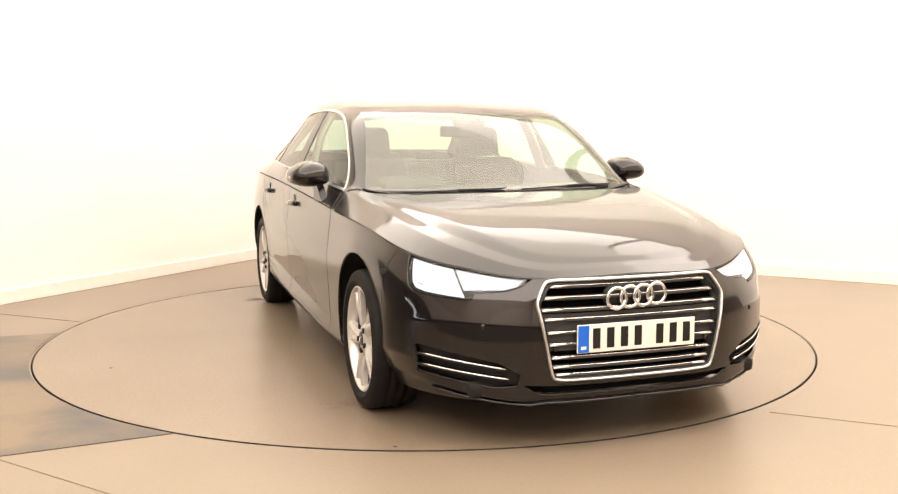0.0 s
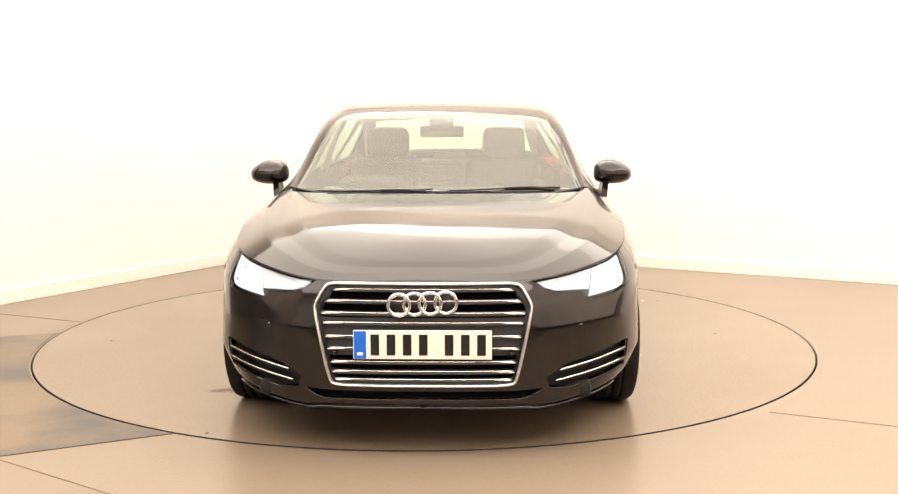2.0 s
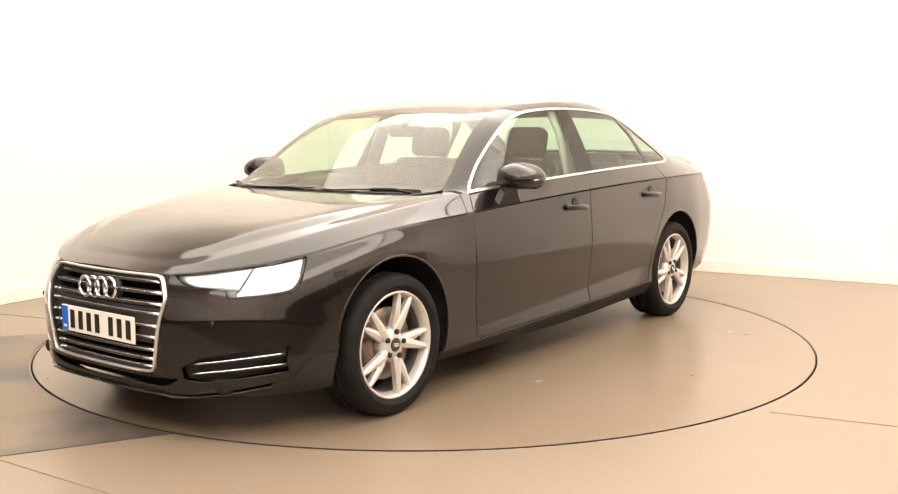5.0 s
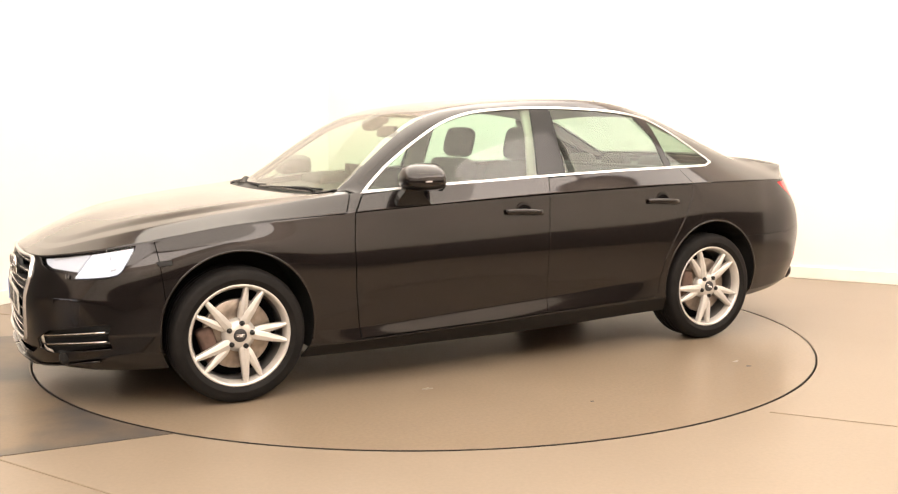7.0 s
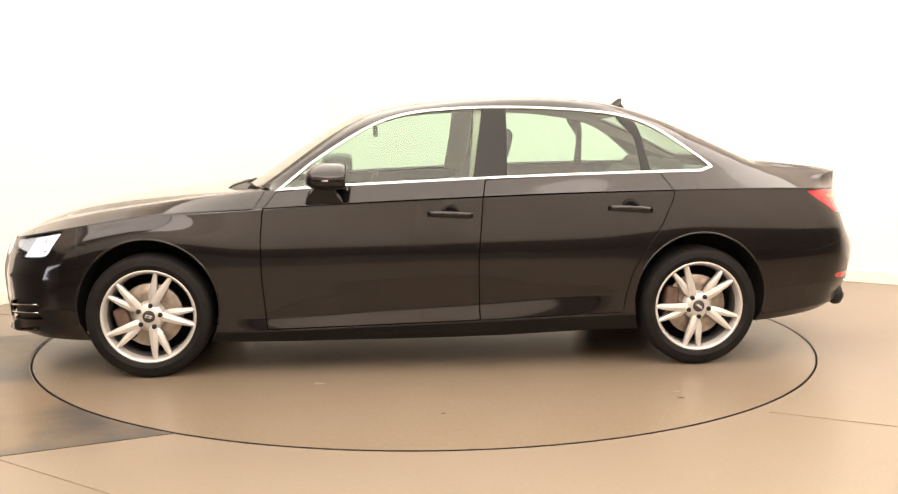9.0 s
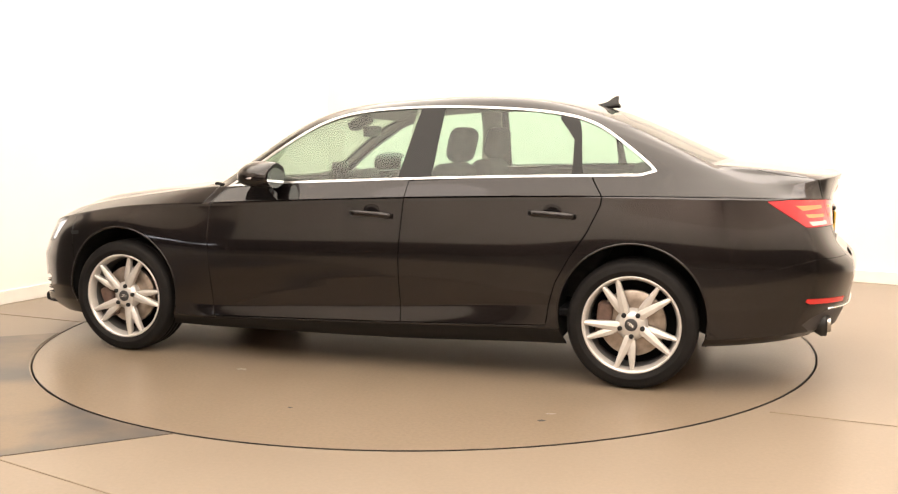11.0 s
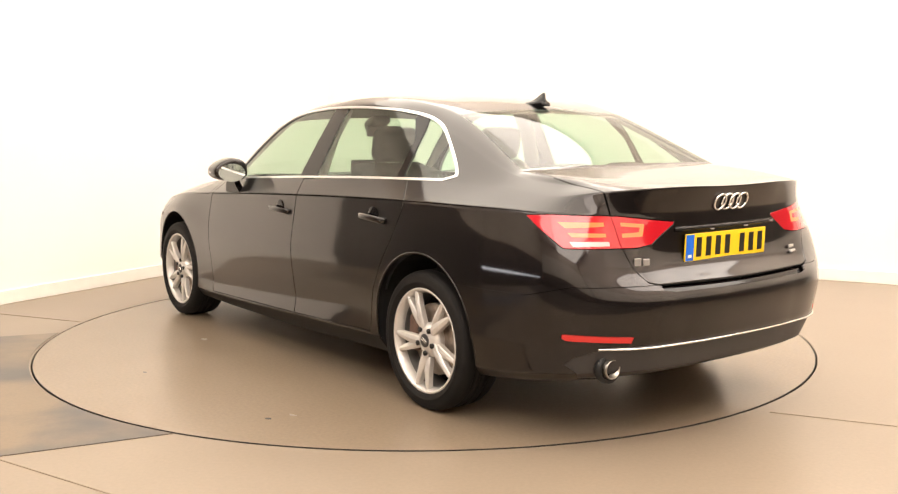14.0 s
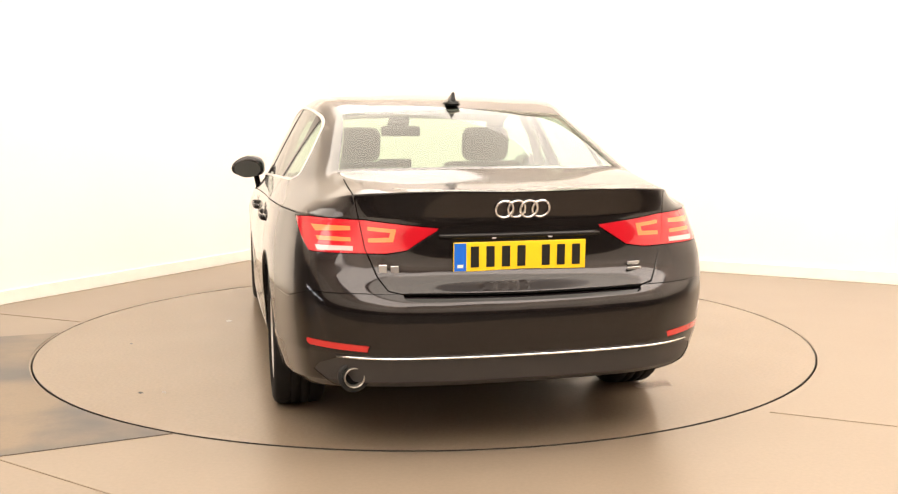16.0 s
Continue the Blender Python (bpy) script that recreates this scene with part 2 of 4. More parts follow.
A_MAX, B_MAX = 9.0, 11.5
W_END = 4.9                                   # the left-hand booth wall ends here, the open hall begins
slab("wall_west", -0.15, 0.0, -0.15, W_END, 0, WALL_TOP, WALLP, "plain cream painted booth wall behind the turntable", "wall")
slab("wall_hall_west", -0.15, 0.0, W_END, B_MAX, 1.8, WALL_TOP, HALLW, "unseen hall wall past the end of the booth, coloured down to look dim", "wall")
slab("wall_lower_west", -0.15, 0.0, W_END, B_MAX, 0, 1.8, DARKBAND, "unseen dark band past the end of the booth, added to darken the car's reflections", "wall")
slab("wall_north", 0.0, A_MAX, -0.15, 0.0, 0, WALL_TOP, WALLP, "plain cream painted booth wall meeting the other at a corner", "wall")
slab("wall_east", A_MAX, A_MAX + 0.15, -0.15, B_MAX, 1.0, WALL_TOP, BACKW, "pale painted wall on the open side of the booth", "wall")
slab("wall_lower_east", A_MAX, A_MAX + 0.15, -0.15, B_MAX, 0, 1.0, DARKBAND, "unseen dark band on the open side of the booth, added to darken the car's reflections", "wall")
slab("wall_south", -0.15, A_MAX + 0.15, B_MAX, B_MAX + 0.15, 1.0, WALL_TOP, BACKW, "pale painted wall closing the hall behind the camera", "wall")
slab("wall_lower_south", -0.15, A_MAX + 0.15, B_MAX, B_MAX + 0.15, 0, 1.0, DARKBAND, "unseen dark band behind the camera, added to darken the car's reflections", "wall")
slab("wall_strip_light", 0.0, 0.04, 7.6, 10.8, 0.44, 0.54, STRIPM, "long low lit strip lamp on the dark wall", "strip light", 0.006)
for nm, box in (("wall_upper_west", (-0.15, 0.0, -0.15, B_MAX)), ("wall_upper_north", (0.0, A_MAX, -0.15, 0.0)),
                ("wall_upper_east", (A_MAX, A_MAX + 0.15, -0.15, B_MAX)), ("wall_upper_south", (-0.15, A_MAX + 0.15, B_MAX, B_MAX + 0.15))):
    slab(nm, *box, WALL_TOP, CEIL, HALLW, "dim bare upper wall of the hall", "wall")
slab("ceiling", -0.15, A_MAX + 0.15, -0.15, B_MAX + 0.15, CEIL, CEIL + 0.12, CEILP, "unseen hall ceiling, coloured down to look dim", "ceiling")
slab("baseboard_west", 0.0, 0.016, 0.016, W_END, 0.0, 0.10, SKIRT, "low white painted skirting along the cream wall", "skirting", 0.004)
slab("baseboard_north", 0.0, A_MAX, 0.0, 0.016, 0.0, 0.10, SKIRT, "low white painted skirting along the cream wall", "skirting", 0.004)

DISC_R = 2.247


def annulus(name, r0, z, mat, label, category):
    """The hall floor: one sheet with the round pit of the turntable in it."""
    n = 160
    V, F = [], []
    rings = [r0, r0 + 0.004, 2.9, 4.0, 7.0, 14.0]
    for k, r in enumerate(rings):
        for i in range(n):
            t = 2 * math.pi * i / n
            V.append((r * math.cos(t), r * math.sin(t), z if k else z - 0.004))
    for i in range(n):
        t = 2 * math.pi * i / n
        V.append((r0 * math.cos(t), r0 * math.sin(t), z - 0.08))
    for k in range(len(rings) - 1):
        for i in range(n):
            j = (i + 1) % n
            F.append((k * n + i, (k + 1) * n + i, (k + 1) * n + j, k * n + j))
    e = len(rings) * n
    for i in range(n):
        j = (i + 1) % n
        F.append((i, j, e + j, e + i))
    return tagged(make(name, V, F, mat, smooth=False), label, category, kind="structure")


annulus("floor", DISC_R + 0.0035, 0.0, FLOORM, "beige painted concrete floor, scuffed and dusty", "floor")
V, F = lathe([(0.0, -0.08), (DISC_R + 0.3, -0.08)], 96)
pit = make("floor_pit", [(x, z, y) for x, y, z in V], F, GAPM, smooth=False)
tagged(pit, "dark pit under the turntable's rim", "pit", kind="structure")


def floor_patch():
    """Bare grey concrete where the floor paint ends, cut round the turntable's rim."""
    r = DISC_R + 0.0135
    a0, a1 = math.atan2(-0.12, -2.25), math.atan2(-2.055, -0.932)
    if a0 < 0:
        a0 += 2 * math.pi
    if a1 < 0:
        a1 += 2 * math.pi
    n = 28
    inner = [(r * math.cos(a0 + (a1 - a0) * i / n), r * math.sin(a0 + (a1 - a0) * i / n)) for i in range(n + 1)]
    p0, p1 = Vector((-4.6, -1.02)), Vector((-3.2, -3.22))
    outer = [tuple(p0.lerp(p1, i / n)) for i in range(n + 1)]
    V = [(*p, 0.0035) for p in inner] + [(*p, 0.0035) for p in outer] + [(*p, -0.001) for p in inner] + [(*p, -0.001) for p in outer]
    k = n + 1
    F = [(i, i + 1, k + i + 1, k + i) for i in range(n)]
    F += [(i + 1, i, 2 * k + i, 2 * k + i + 1) for i in range(n)]
    F += [(k + i, k + i + 1, 3 * k + i + 1, 3 * k + i) for i in range(n)]
    F += [(0, k, 3 * k, 2 * k), (n, 2 * k + n, 3 * k + n, k + n)]
    return tagged(make("bare_concrete", V, F, BAREM, smooth=False), "bare stained grey concrete patch beside the turntable", "floor patch", kind="structure")


floor_patch()
# unseen floor in front of the booth, coloured dark for the lower doors' reflections
P = [room(0, 9.05), room(0, B_MAX), room(A_MAX, B_MAX), room(A_MAX, 4.42)]
V = [(p.x, p.y, z) for z in (0.0035, -0.001) for p in P]
hall = make("floor_hall", V, [(0, 1, 2, 3), (0, 4, 5, 1), (1, 5, 6, 2), (2, 6, 7, 3), (3, 7, 4, 0)], HALLF, smooth=False)
tagged(hall, "unseen dark floor beyond the painted booth, added to darken the car's reflections", "floor", kind="structure")
for p, q in (((-1.488, -2.388), (0.9, -3.83)), ((1.60, -1.69), (4.3, -2.81)), ((-2.262, 0.226), (-3.25, 0.617))):
    p, q = Vector((*p, 0)), Vector((*q, 0))
    j = part("floor_joint", box_bm((q - p).length, 0.006, 0.003), JOINTM, None)
    j.matrix_world = Matrix.Translation((p + q) / 2 + Vector((0, 0, 0.0008))) @ Matrix.Rotation(math.atan2((q - p).y, (q - p).x), 4, "Z")
    tagged(j, "thin filled joint line in the concrete floor", "joint", kind="structure")

for a, b, length, width, height, watts, colour in LIGHTS:
    fit = tagged(new("ceiling_light"), "white hanging ceiling light with a lit diffuser", "ceiling light", group="ceiling lights")
    part("frame", box_bm(length + 0.06, width + 0.06, 0.08, 0.01), FIXT, fit, m=Matrix.Translation((0, 0, 0.04)))
    part("diffuser", box_bm(length, width, 0.02, 0.004), DIFF, fit, "glowing diffuser", m=Matrix.Translation((0, 0, -0.01)))
    for dx in (-0.4, 0.4):
        part("hanger", box_bm(0.02, 0.02, CEIL - height - 0.08), FIXT, fit, m=Matrix.Translation((dx * length, 0, (CEIL - height + 0.08) / 2)))
    fit.matrix_world = Matrix.Translation(room(a, b, height)) @ Matrix.Rotation(ROOM_ANGLE, 4, "Z")

# ======== the turntable ========
V, F = lathe([(0.0, 0.0), (0.6, 0.0), (1.2, 0.0), (1.8, 0.0), (DISC_R - 0.006, 0.0), (DISC_R - 0.004, -0.001), (DISC_R - 0.0035, -0.05)], 192)
turntable = make("turntable", [(x, z, y) for x, y, z in V], [f[::-1] for f in F], DISCM, smooth=False)
tagged(turntable, "round beige turntable flush with the concrete floor", "turntable")
V, F = lathe([(DISC_R - 0.0060, 0.0005), (DISC_R - 0.0055, 0.0018), (DISC_R - 0.0035, 0.0018), (DISC_R - 0.003, 0.0), (DISC_R - 0.003, -0.02)], 192)
make("rim_band", [(x, z, y) for x, y, z in V], [f[::-1] for f in F], GAPM, turntable, "dark rubbed steel rim", smooth=False)


def mark(x, y, rx, ry, turn, mat, seed, name, label):
    """A thin uneven blot lying on the turntable."""
    rnd = random.Random(seed)
    n = 22
    V = [(0, 0, .0014)]
    for i in range(n):
        t = 2 * math.pi * i / n
        k = rnd.uniform(.55, 1.1)
        V.append((rx * k * math.cos(t), ry * k * math.sin(t), .0008))
    F = [(0, 1 + i, 1 + (i + 1) % n) for i in range(n)]
    make(name, V, F, mat, turntable, label, smooth=False, m=pose(x, y, 0, 0, 0, turn))


for x, y, rx, ry, turn, k in ((1.379, -.884, .05, .09, 20, 0), (1.44, -.80, .03, .05, 60, 0), (-1.492, -.82, .06, .11, 10, 0), (-1.069, 1.608, .022, .014, 30, 1),
                              (.32, -1.848, .02, .011, 0, 1), (.61, 1.192, .03, .02, 0, 0), (-1.083, 1.50, .03, .012, 10, 0),
                              (2.045, -.802, .012, .010, 0, 1), (.05, 1.75, .014, .010, 0, 1)):
    mark(x, y, rx, ry, turn, (SMEARM, GAPM)[k], int(abs(x * y) * 1000), ("smear", "speck")[k], ("brown smear", "dark speck")[k])

# ======== the car: master surface ========
# Half of the shell is a net of level lines (sill to roof) crossed by 15 stations (nose to tail).
# underside edge
UNDERSIDE = [(2.15, 0, .155), (2.12, .38, .155), (2.03, .62, .172), (1.84, .77, .18), (1.41, .84, .175), (.85, .85, .165), (.3, .85, .165), (-.27, .85, .17),
    (-.85, .85, .19), (-1.41, .84, .20), (-1.85, .81, .225), (-2.11, .74, .255), (-2.25, .55, .265), (-2.29, .33, .265), (-2.30, 0, .265)]
# lower lip
LOWER_LIP = [(2.265, 0, .188), (2.232, .40, .188), (2.098, .67, .228), (1.88, .82, .265), (1.41, .89, .245), (.85, .910, .228), (.3, .916, .24), (-.27, .917, .258),
    (-.85, .910, .278), (-1.41, .885, .26), (-1.85, .855, .265), (-2.15, .775, .295), (-2.31, .58, .30), (-2.365, .33, .30), (-2.38, 0, .30)]
# low crease
LOW_CREASE = [(2.280, 0, .32), (2.240, .42, .32), (2.085, .70, .335), (1.88, .855, .35), (1.41, .912, .33), (.85, .902, .295), (.3, .899, .318), (-.27, .900, .348),
    (-.85, .903, .385), (-1.41, .918, .395), (-1.85, .885, .40), (-2.20, .79, .42), (-2.365, .58, .42), (-2.415, .33, .42), (-2.43, 0, .42)]
# hollow of the flank
FLANK_HOLLOW = [(2.282, 0, .47), (2.247, .42, .49), (2.086, .70, .505), (1.87, .852, .49), (1.41, .914, .50), (.85, .909, .42), (.3, .910, .425), (-.27, .911, .44),
    (-.85, .913, .465), (-1.41, .922, .54), (-1.85, .892, .57), (-2.215, .80, .59), (-2.385, .58, .595), (-2.43, .33, .60), (-2.445, 0, .60)]
# bulge
FLANK_BULGE = [(2.268, 0, .59), (2.223, .42, .59), (2.042, .70, .605), (1.86, .838, .64), (1.41, .908, .725), (.85, .919, .61), (.3, .924, .605), (-.27, .925, .61),
    (-.85, .921, .635), (-1.41, .913, .755), (-1.85, .882, .745), (-2.203, .79, .735), (-2.315, .58, .715), (-2.328, .33, .71), (-2.335, 0, .71)]
# shoulder crease, bonnet lip
SHOULDER = [(2.235, 0, .676), (2.190, .40, .672), (1.995, .68, .712), (1.83, .79, .744), (1.41, .868, .812), (.85, .890, .846), (.3, .894, .874), (-.27, .895, .897),
    (-.85, .890, .914), (-1.41, .885, .923), (-1.85, .845, .923), (-2.10, .775, .918), (-2.265, .58, .912), (-2.315, .33, .908), (-2.328, 0, .908)]
# belt line, outer bonnet crease, boot lip
BELT_LINE = [(2.185, 0, .700), (2.145, .385, .699), (1.95, .60, .758), (1.76, .695, .802), (1.36, .755, .868), (.80, .805, .932), (.3, .843, .955), (-.27, .856, .983),
    (-.85, .846, 1.002), (-1.42, .802, 1.014), (-1.80, .742, 1.000), (-2.05, .705, .976), (-2.245, .605, 1.000), (-2.345, .33, 1.012), (-2.365, 0, 1.008)]
# window line
WINDOW_LINE = [(2.155, 0, .714), (2.10, .365, .721), (1.90, .545, .783), (1.72, .625, .822), (1.36, .695, .875), (.83, .752, .945), (.30, .672, 1.262), (-.27, .655, 1.347),
    (-.85, .645, 1.338), (-1.27, .645, 1.222), (-1.77, .672, 1.047), (-2.01, .640, 1.018), (-2.21, .575, 1.016), (-2.31, .33, 1.013), (-2.34, 0, 1.010)]
# screen and roof edge
SCREEN_EDGE = [(2.125, 0, .731), (2.05, .335, .750), (1.86, .48, .812), (1.69, .55, .848), (1.36, .625, .891), (.88, .725, .935), (.31, .585, 1.303), (-.27, .592, 1.387),
    (-.85, .582, 1.382), (-1.20, .54, 1.308), (-1.76, .625, 1.062), (-1.98, .61, 1.043), (-2.17, .545, 1.025), (-2.27, .33, 1.016), (-2.325, 0, 1.012)]
# centre line
CENTRE_LINE = [(2.095, 0, .746), (1.965, 0, .800), (1.79, 0, .846), (1.62, 0, .874), (1.36, 0, .905), (.985, 0, .930), (.33, 0, 1.328), (-.27, 0, 1.411),
    (-.85, 0, 1.406), (-1.21, 0, 1.338), (-1.82, 0, 1.072), (-2.0, 0, 1.050), (-2.14, 0, 1.034), (-2.24, 0, 1.022), (-2.305, 0, 1.014)]
LEVELS = [UNDERSIDE, LOWER_LIP, LOW_CREASE, FLANK_HOLLOW, FLANK_BULGE, SHOULDER, BELT_LINE, WINDOW_LINE, SCREEN_EDGE, CENTRE_LINE]
NU, NV = 26, 13
L_CREASE = {1: 0.9, 2: 0.95, 3: ((0, 0), (.8, 0), (1.2, .85), (2.5, .85), (3.1, 0), (14, 0)), 5: 1.0, 6: ((0, .9), (2.0, .8), (4.6, .55), (5.4, .55), (9.4, .5), (10.2, .2), (11.0, .3), (11.8, .9), (14, .9)), 7: ((0, .5), (1.0, .85), (4.6, .85), (5.2, .4), (14, .4)), 8: 0.35}          # sharpness of the level lines
U_CREASE = {7: (5,), 8: (5, 10), 9: (5, 10), 6: ()}


def hermite(P, n, sharp, ends):
    """A smooth curve through the rows of P (k, m, 3), n steps a segment; sharp: {index: 0..1}; ends: pairs of mirrored flags."""
    k = len(P)
    h = np.sqrt(np.linalg.norm(np.diff(P, axis=0), axis=-1))[..., None] + 1e-6
    d = np.diff(P, axis=0) / h
    T = np.zeros_like(P)
    T[1:-1] = (d[:-1] * h[1:] + d[1:] * h[:-1]) / (h[:-1] + h[1:])
    T[0], T[-1] = 1.5 * d[0] - 0.5 * T[1], 1.5 * d[-1] - 0.5 * T[-2]
    for end, flag in zip((0, -1), ends):
        if flag:
            T[end] = T[end] * (0, 1, 0)
    out = []
    tt = np.linspace(0, 1, n, endpoint=False)
    for i in range(k - 1):
        a, b = T[i].copy(), T[i + 1].copy()
        if i in sharp:
            a = a * (1 - sharp[i]) + d[i] * sharp[i]
        if i + 1 in sharp:
            b = b * (1 - sharp[i + 1]) + d[i] * sharp[i + 1]
        for t in tt:
            out.append((2 * t**3 - 3 * t**2 + 1) * P[i] + (t**3 - 2 * t**2 + t) * h[i] * a + (-2 * t**3 + 3 * t**2) * P[i + 1] + (t**3 - t**2) * h[i] * b)
    out.append(P[-1])
    return np.array(out)


def shell():
    """Points, params (u, v) and triangles of the half shell (left side)."""
    rings = []
    for k, row in enumerate(LEVELS):
        P = np.array(row, float)[:, None, :]
        flags = (False, False) if k == 9 else (True, True)
        rings.append(hermite(P, NU, {i: 1.0 for i in U_CREASE.get(k, ())}, flags)[:, 0])
    # one more level gives bonnet, screens, roof and boot an even crown
    e, m = rings[8], rings[9]
    k = 0.60
    crown = m + (e - m) * k**2
    crown[:, 1] = e[:, 1] * k
    rings.insert(9, crown)
    at = np.arange(len(e)) / NU
    edges = {q: np.interp(at, *zip(*v))[:, None] if isinstance(v, tuple) else v for q, v in L_CREASE.items()}
    net = hermite(np.array(rings), NV, edges, (False, True))
    nv, nu = net.shape[:2]
    net[:, 0, 1] = net[:, -1, 1] = 0
    net[-1, :, 1] = 0
    vv, uu = np.meshgrid(np.arange(nv) / NV, np.arange(nu) / NU, indexing="ij")
    idx = np.arange(nv * nu).reshape(nv, nu)
    a, b, c, e = idx[:-1, :-1].ravel(), idx[:-1, 1:].ravel(), idx[1:, 1:].ravel(), idx[1:, :-1].ravel()
    T = np.concatenate([np.stack([a, c, b], 1), np.stack([a, e, c], 1)])
    P = net.reshape(-1, 3)
    N = np.zeros_like(P)
    fn = np.cross(P[T[:, 1]] - P[T[:, 0]], P[T[:, 2]] - P[T[:, 0]])
    for q in range(3):
        np.add.at(N, T[:, q], fn)
    N[P[:, 1] < 1e-6, 1] = 0
    N /= np.linalg.norm(N, axis=1)[:, None] + 1e-12
    if (N * (P - P.mean(0) * (1, 0, 1)))[:, 1].sum() < 0:
        N, T = -N, T[:, ::-1]
    return np.concatenate([P, uu.reshape(-1, 1), vv.reshape(-1, 1), N], 1), T


def split(A, T, f):
    """Cuts the triangles along f = 0; all columns of A are carried on."""
    val = f(A)
    val = np.where(np.abs(val) < 2e-4, 0.0, val)
    sg = np.sign(val)[T]
    mixed = (sg.max(1) > 0) & (sg.min(1) < 0)
    keep, todo = T[~mixed], T[mixed]
    extra, made, out = [], {}, []
    base = len(A)

    def point(i, j):
        key = (i, j) if i < j else (j, i)
        if key not in made:
            i, j = key
            w = val[i] / (val[i] - val[j])
            made[key] = base + len(extra)
            extra.append(A[i] * (1 - w) + A[j] * w)
        return made[key]

    for tri in todo.tolist():
        s = [np.sign(val[i]) for i in tri]
        if 0 in s:
            k = s.index(0)
            a, b, c = tri[k], tri[(k + 1) % 3], tri[(k + 2) % 3]
            p = point(b, c)
            out += [(a, b, p), (a, p, c)]
        else:
            k = next(q for q in range(3) if s[q] != s[(q + 1) % 3] and s[q] != s[(q + 2) % 3])
            a, b, c = tri[k], tri[(k + 1) % 3], tri[(k + 2) % 3]
            p, q = point(a, b), point(a, c)
            out += [(a, p, q), (p, b, c), (p, c, q)]
    if extra:
        A = np.concatenate([A, np.array(extra)])
        T = np.concatenate([keep, np.array(out)])
    return A, T


def polygon(pts, ix, iy, mx=1.0, my=1.0):
    """Signed distance (inside > 0) to a polygon in two columns of A, scaled to metres."""
    Q = np.array(pts, float) * (mx, my)

    def f(A):
        p = A[:, [ix, iy]] * (mx, my)
        best = np.full(len(p), 1e9)
        inside = np.zeros(len(p), bool)
        for i in range(len(Q)):
            a, b = Q[i], Q[(i + 1) % len(Q)]
            e, w = b - a, p - a
            t = np.clip((w @ e) / (e @ e + 1e-12), 0, 1)
            best = np.minimum(best, np.linalg.norm(w - t[:, None] * e, axis=1))
            cross = ((a[1] > p[:, 1]) != (b[1] > p[:, 1])) & (p[:, 0] < (b[0] - a[0]) * (p[:, 1] - a[1]) / (b[1] - a[1] + 1e-12) + a[0])
            inside ^= cross
        return np.where(inside, best, -best)
    return f


def smooth_line(pts, n=8):
    """A soft open curve through 2D points."""
    P = np.array([(x, 0, z) for x, z in pts], float)[:, None, :]
    return [(p[0], p[2]) for p in hermite(P, n, {}, (False, False))[:, 0]]


X, Y, Z, U, VV = 0, 1, 2, 3, 4


def both(f, g):
    return lambda A: np.minimum(f(A), g(A))


def grow(f, d):
    return lambda A: f(A) + d


ARCH_Z = 0.350


def arch(cx, r):
    return lambda A: np.where(A[:, Y] > 0.5, r - np.hypot(A[:, X] - cx, A[:, Z] - ARCH_Z), -1.0)


def above(level, below_m, above_m):
    """Rough metres above a level line."""
    return lambda A: np.where(A[:, VV] > level, (A[:, VV] - level) * above_m, (A[:, VV] - level) * below_m)


def side(f):
    return lambda A: np.where(A[:, Y] > 0.45, f(A), -1.0)


def front(f):
    return lambda A: np.where(A[:, X] > 1.6, f(A), -1.0)


def rear(f):
    return lambda A: np.where(A[:, X] < -1.9, f(A), -1.0)


BELT = [(.775, .930), (.435, .952), (.046, .970), (-.293, .985), (-.738, 1.000), (-1.10, 1.008), (-1.43, 1.014)]
RAIL = [(-1.505, 1.035), (-1.475, 1.068), (-1.284, 1.212), (-1.20, 1.262), (-1.097, 1.300), (-.912, 1.332), (-.608, 1.352), (-.376, 1.356), (-.158, 1.350),
        (.079, 1.327), (.256, 1.277), (.433, 1.182), (.611, 1.064)]
DLO = side(polygon(smooth_line(BELT, 4) + smooth_line(RAIL, 4), X, Z))
PANE_IN = grow(DLO, -0.0100)
# panes between the pillars
F_PANE = both(PANE_IN, side(polygon([(1.0, .8), (-.212, .94), (-.299, 1.40), (1.0, 1.5)], X, Z)))
R_PANE = both(PANE_IN, side(polygon([(-.392, .9), (-1.112, .9), (-1.098, 1.19), (-1.02, 1.29), (-.99, 1.4), (-.418, 1.4)], X, Z)))
Q_PANE = both(PANE_IN, side(polygon([(-1.172, .9), (-1.60, .9), (-1.60, 1.3), (-1.10, 1.3), (-1.128, 1.235)], X, Z)))

DOOR_F = side(polygon([(.772, .925), (.838, .843), (.85, .70), (.848, .50), (.825, .237), (-.252, .266), (-.246, .45), (-.246, .615), (-.268, .892), (-.284, .981), (-.29, 1.0),
                       (.05, .975), (.44, .955)], X, Z))
DOOR_R = side(polygon([(-.284, .981), (-.268, .892), (-.246, .615), (-.246, .45), (-.252, .266), (-1.00, .290), (-1.015, .39), (-1.045, .50), (-1.11, .62),
                       (-1.195, .745), (-1.258, .88), (-1.262, .92), (-1.215, .990), (-1.20, 1.02), (-.74, 1.004)], X, Z))
HOOD = both(above(5, 0.13, 0.11), lambda A: (4.94 - 0.22 * np.clip((A[:, VV] - 6.5) / 2.5, 0, 1) - A[:, U]) * 0.45)
COWL = both(above(6, 0.13, 0.08), lambda A: np.minimum(5.0 - A[:, U], A[:, U] - 4.2) * 0.52)
